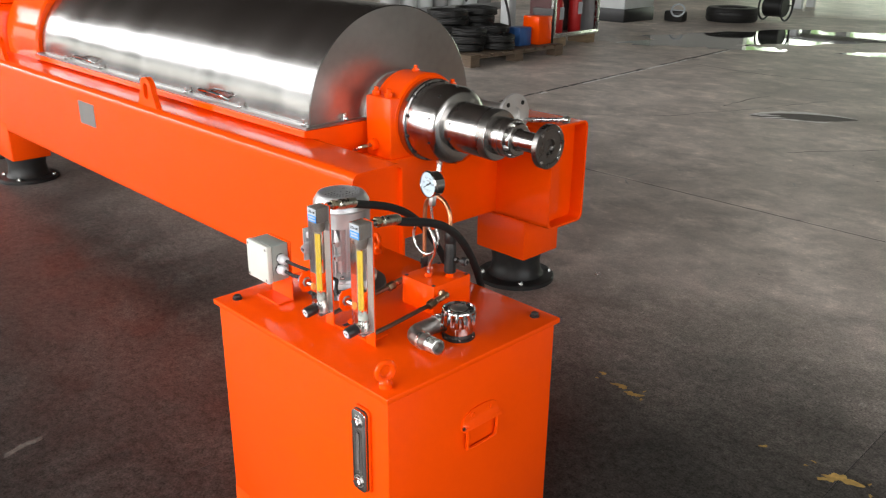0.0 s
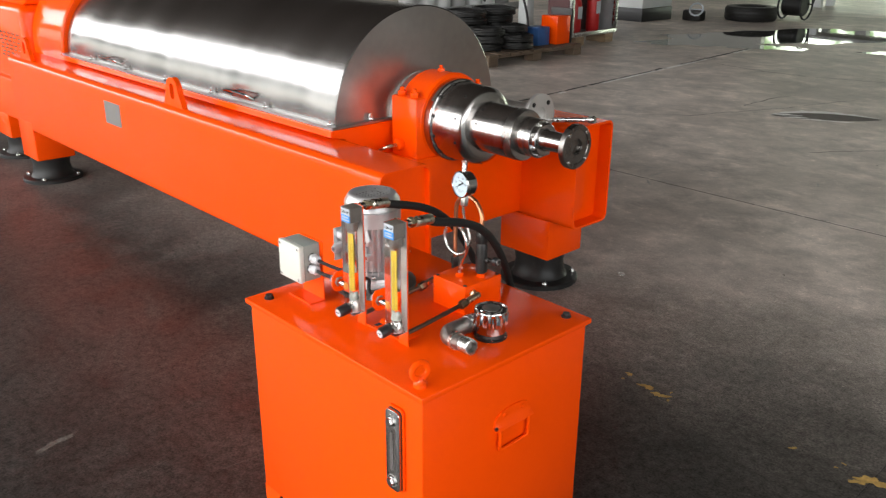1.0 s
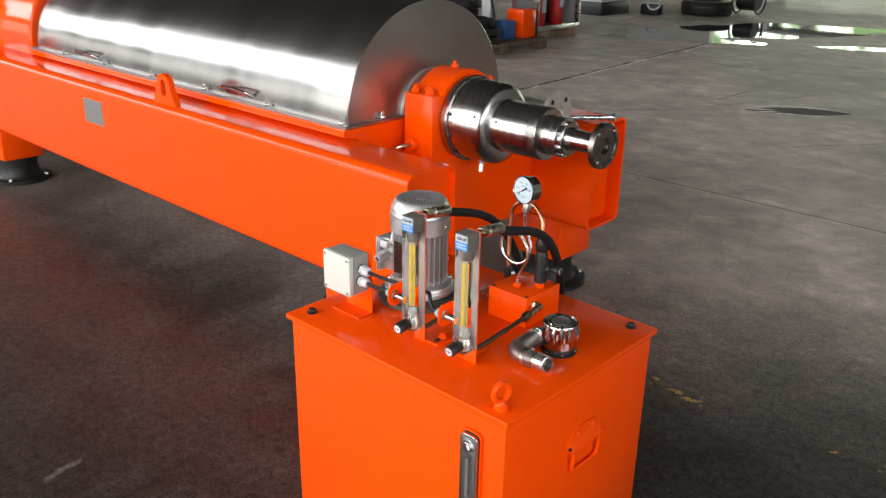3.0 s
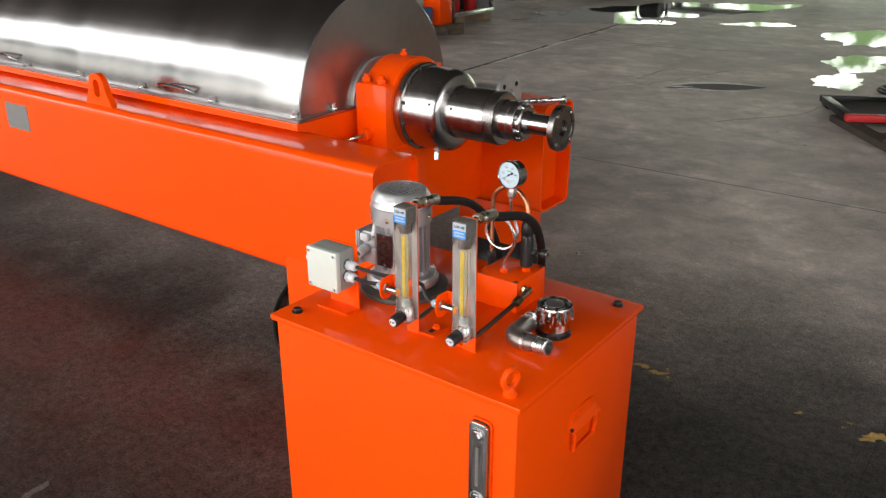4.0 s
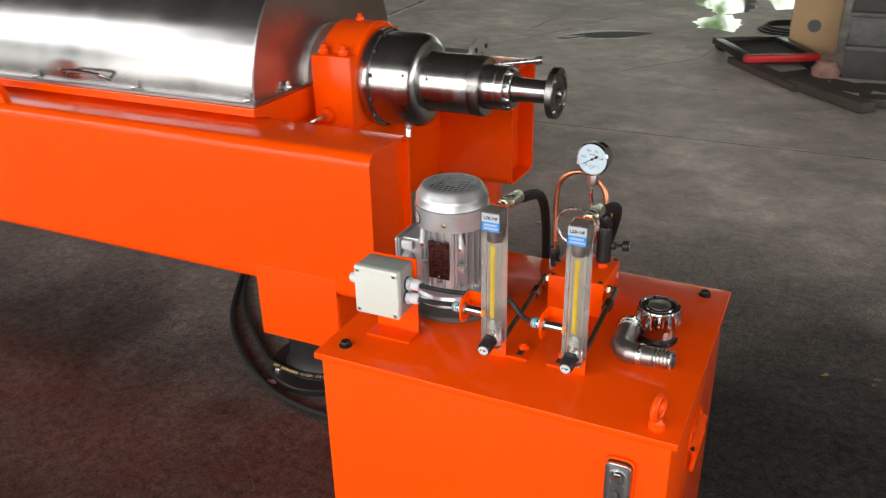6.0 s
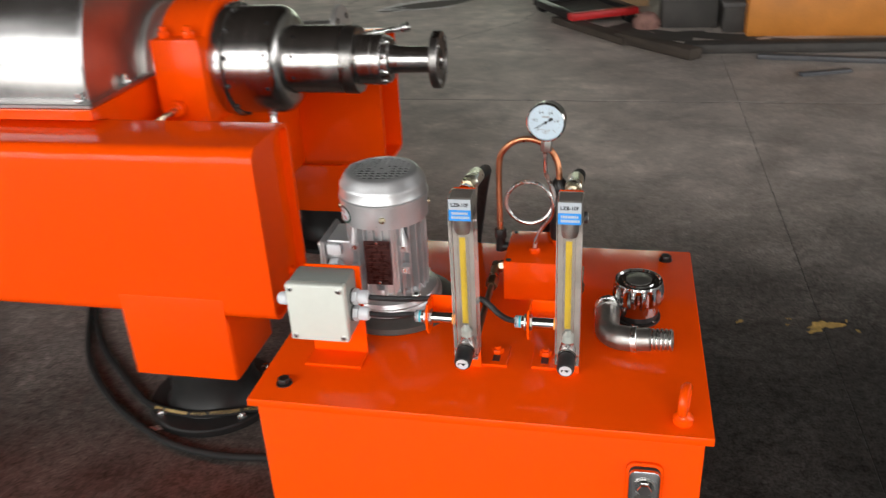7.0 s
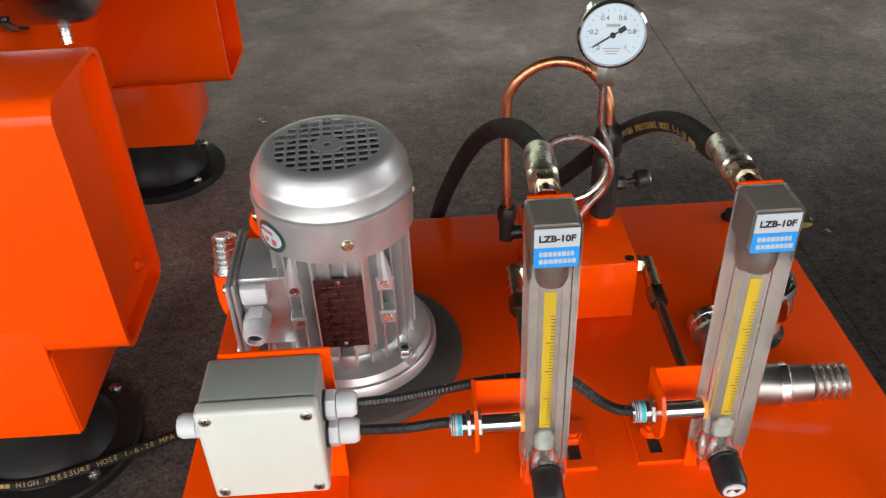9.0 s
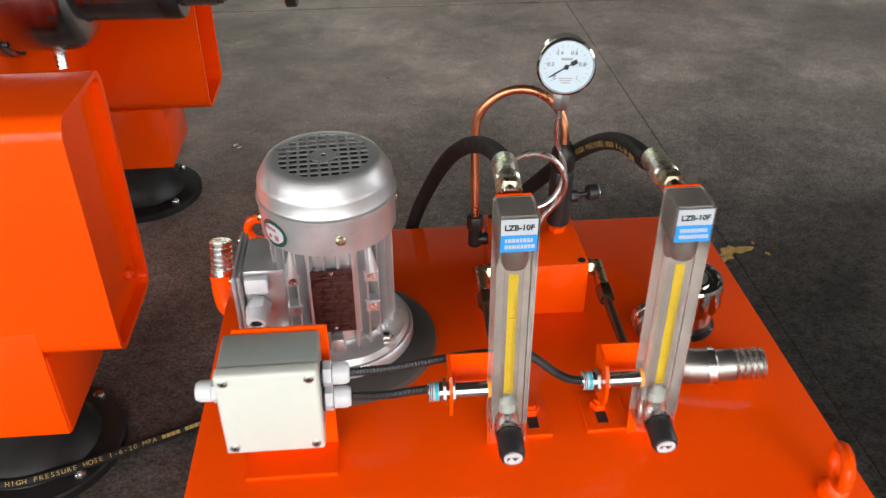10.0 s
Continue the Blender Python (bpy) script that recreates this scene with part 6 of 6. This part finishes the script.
for y, h in ((8.35, 0.55), (8.75, 0.60)):
    e = thing("fire_extinguisher", (-6.18, y, 0.15), "red fire extinguisher standing in the cabinet", "extinguisher", "fire extinguishers")
    part("cylinder", lathe(B(), (-6.18, y, 0.15), (-6.18, y, 1), [(0, 0), (0, 0.085), (0.01, 0.09), (h - 0.16, 0.09), (h - 0.09, 0.06), (h - 0.06, 0.03), (h - 0.03, 0.03), (h - 0.03, 0)], 24), RED, e)
    part("valve_head", box(B(), -6.20, -6.16, y - 0.03, y + 0.10, 0.15 + h - 0.03, 0.15 + h + 0.03, 0.006), BLACK, e)
    part("label_sheet", box(B(), -6.092, -6.088, y - 0.045, y + 0.045, 0.15 + h - 0.36, 0.15 + h - 0.20), WHITE, e)
col = thing("pillar", (-7.6, 12.0, 0), "pale painted square pillar with black base band", "pillar", kind="structure")
part("shaft", box(B(), -8.0, -7.25, 11.55, 12.45, 0.22, 9.2, 0.01), LIGHTGREY, col)
part("base_band", box(B(), -8.01, -7.24, 11.54, 12.46, 0.0, 0.22, 0.01), BLACK, col)
ty = thing("tyre", (-6.2, 13.3, 0), "worn black truck tyre lying flat", "tyre")
part("tread", lathe(B(), (-6.2, 13.3, 0), (-6.2, 13.3, 1), [(0.02, 0.26), (0, 0.34), (0.01, 0.41), (0.05, 0.435), (0.20, 0.435), (0.24, 0.41), (0.25, 0.34), (0.235, 0.26), (0.21, 0.25), (0.04, 0.25), (0.02, 0.26)], 48), RUBBER, ty)
for k in range(3):
    part("rib", ring_torus(B(), Matrix.Translation((-6.2, 13.3, 0.07 + k * 0.055)), 0.430, 0.010, 40, 6), RUBBER, ty)
cr = thing("cable_reel", (-5.75, 14.0, 0), "black cable reel in a round wire stand", "cable reel")
part("drum", rod(B(), (-5.93, 14.0, 0.25), (-5.57, 14.0, 0.25), 0.18, 24, 0.02), RUBBER, cr)
for x in (-5.95, -5.55):
    part("reel_ring", ring_torus(B(), Matrix.Translation((x, 14.0, 0.25)) @ pose(0, 0, 0, 0, 90), 0.232, 0.018, 28, 8), BLACK, cr)
part("crank", tube(B(), [(-5.53, 14.0, 0.28), (-5.45, 14.0, 0.28), (-5.43, 14.0, 0.35), (-5.43, 14.0, 0.45)], 0.012, 8, 4), BLACKSTEEL, cr)
wp = thing("small_pump", (-6.85, 12.5, 0), "small black pump with a white hand wheel", "pump")
part("pump_block", box(B(), -7.0, -6.65, 12.4, 12.6, 0.0, 0.18, 0.03, 2), BLACKSTEEL, wp)
part("hand_wheel", ring_torus(B(), Matrix.Translation((-6.72, 12.38, 0.20)) @ pose(0, 0, 0, 60, 0, 20), 0.11, 0.016, 28, 8), WHITE, wp)
part("spoke", rod(B(), (-6.83, 12.37, 0.20), (-6.61, 12.40, 0.20), 0.010, 8), WHITE, wp)
wb = thing("work_bench", (-5.2, 17.2, 0), "long low steel work bench far across the hall", "bench")
part("bench_top", box(B(), -6.8, -3.4, 16.8, 17.6, 0.55, 0.62, 0.01), MIDGREY, wb)
for x in (-6.6, -3.7):
    for y in (16.9, 17.5):
        part("bench_leg", box(B(), x - 0.08, x + 0.08, y - 0.05, y + 0.05, 0, 0.55, 0.005), LIGHTGREY, wb)
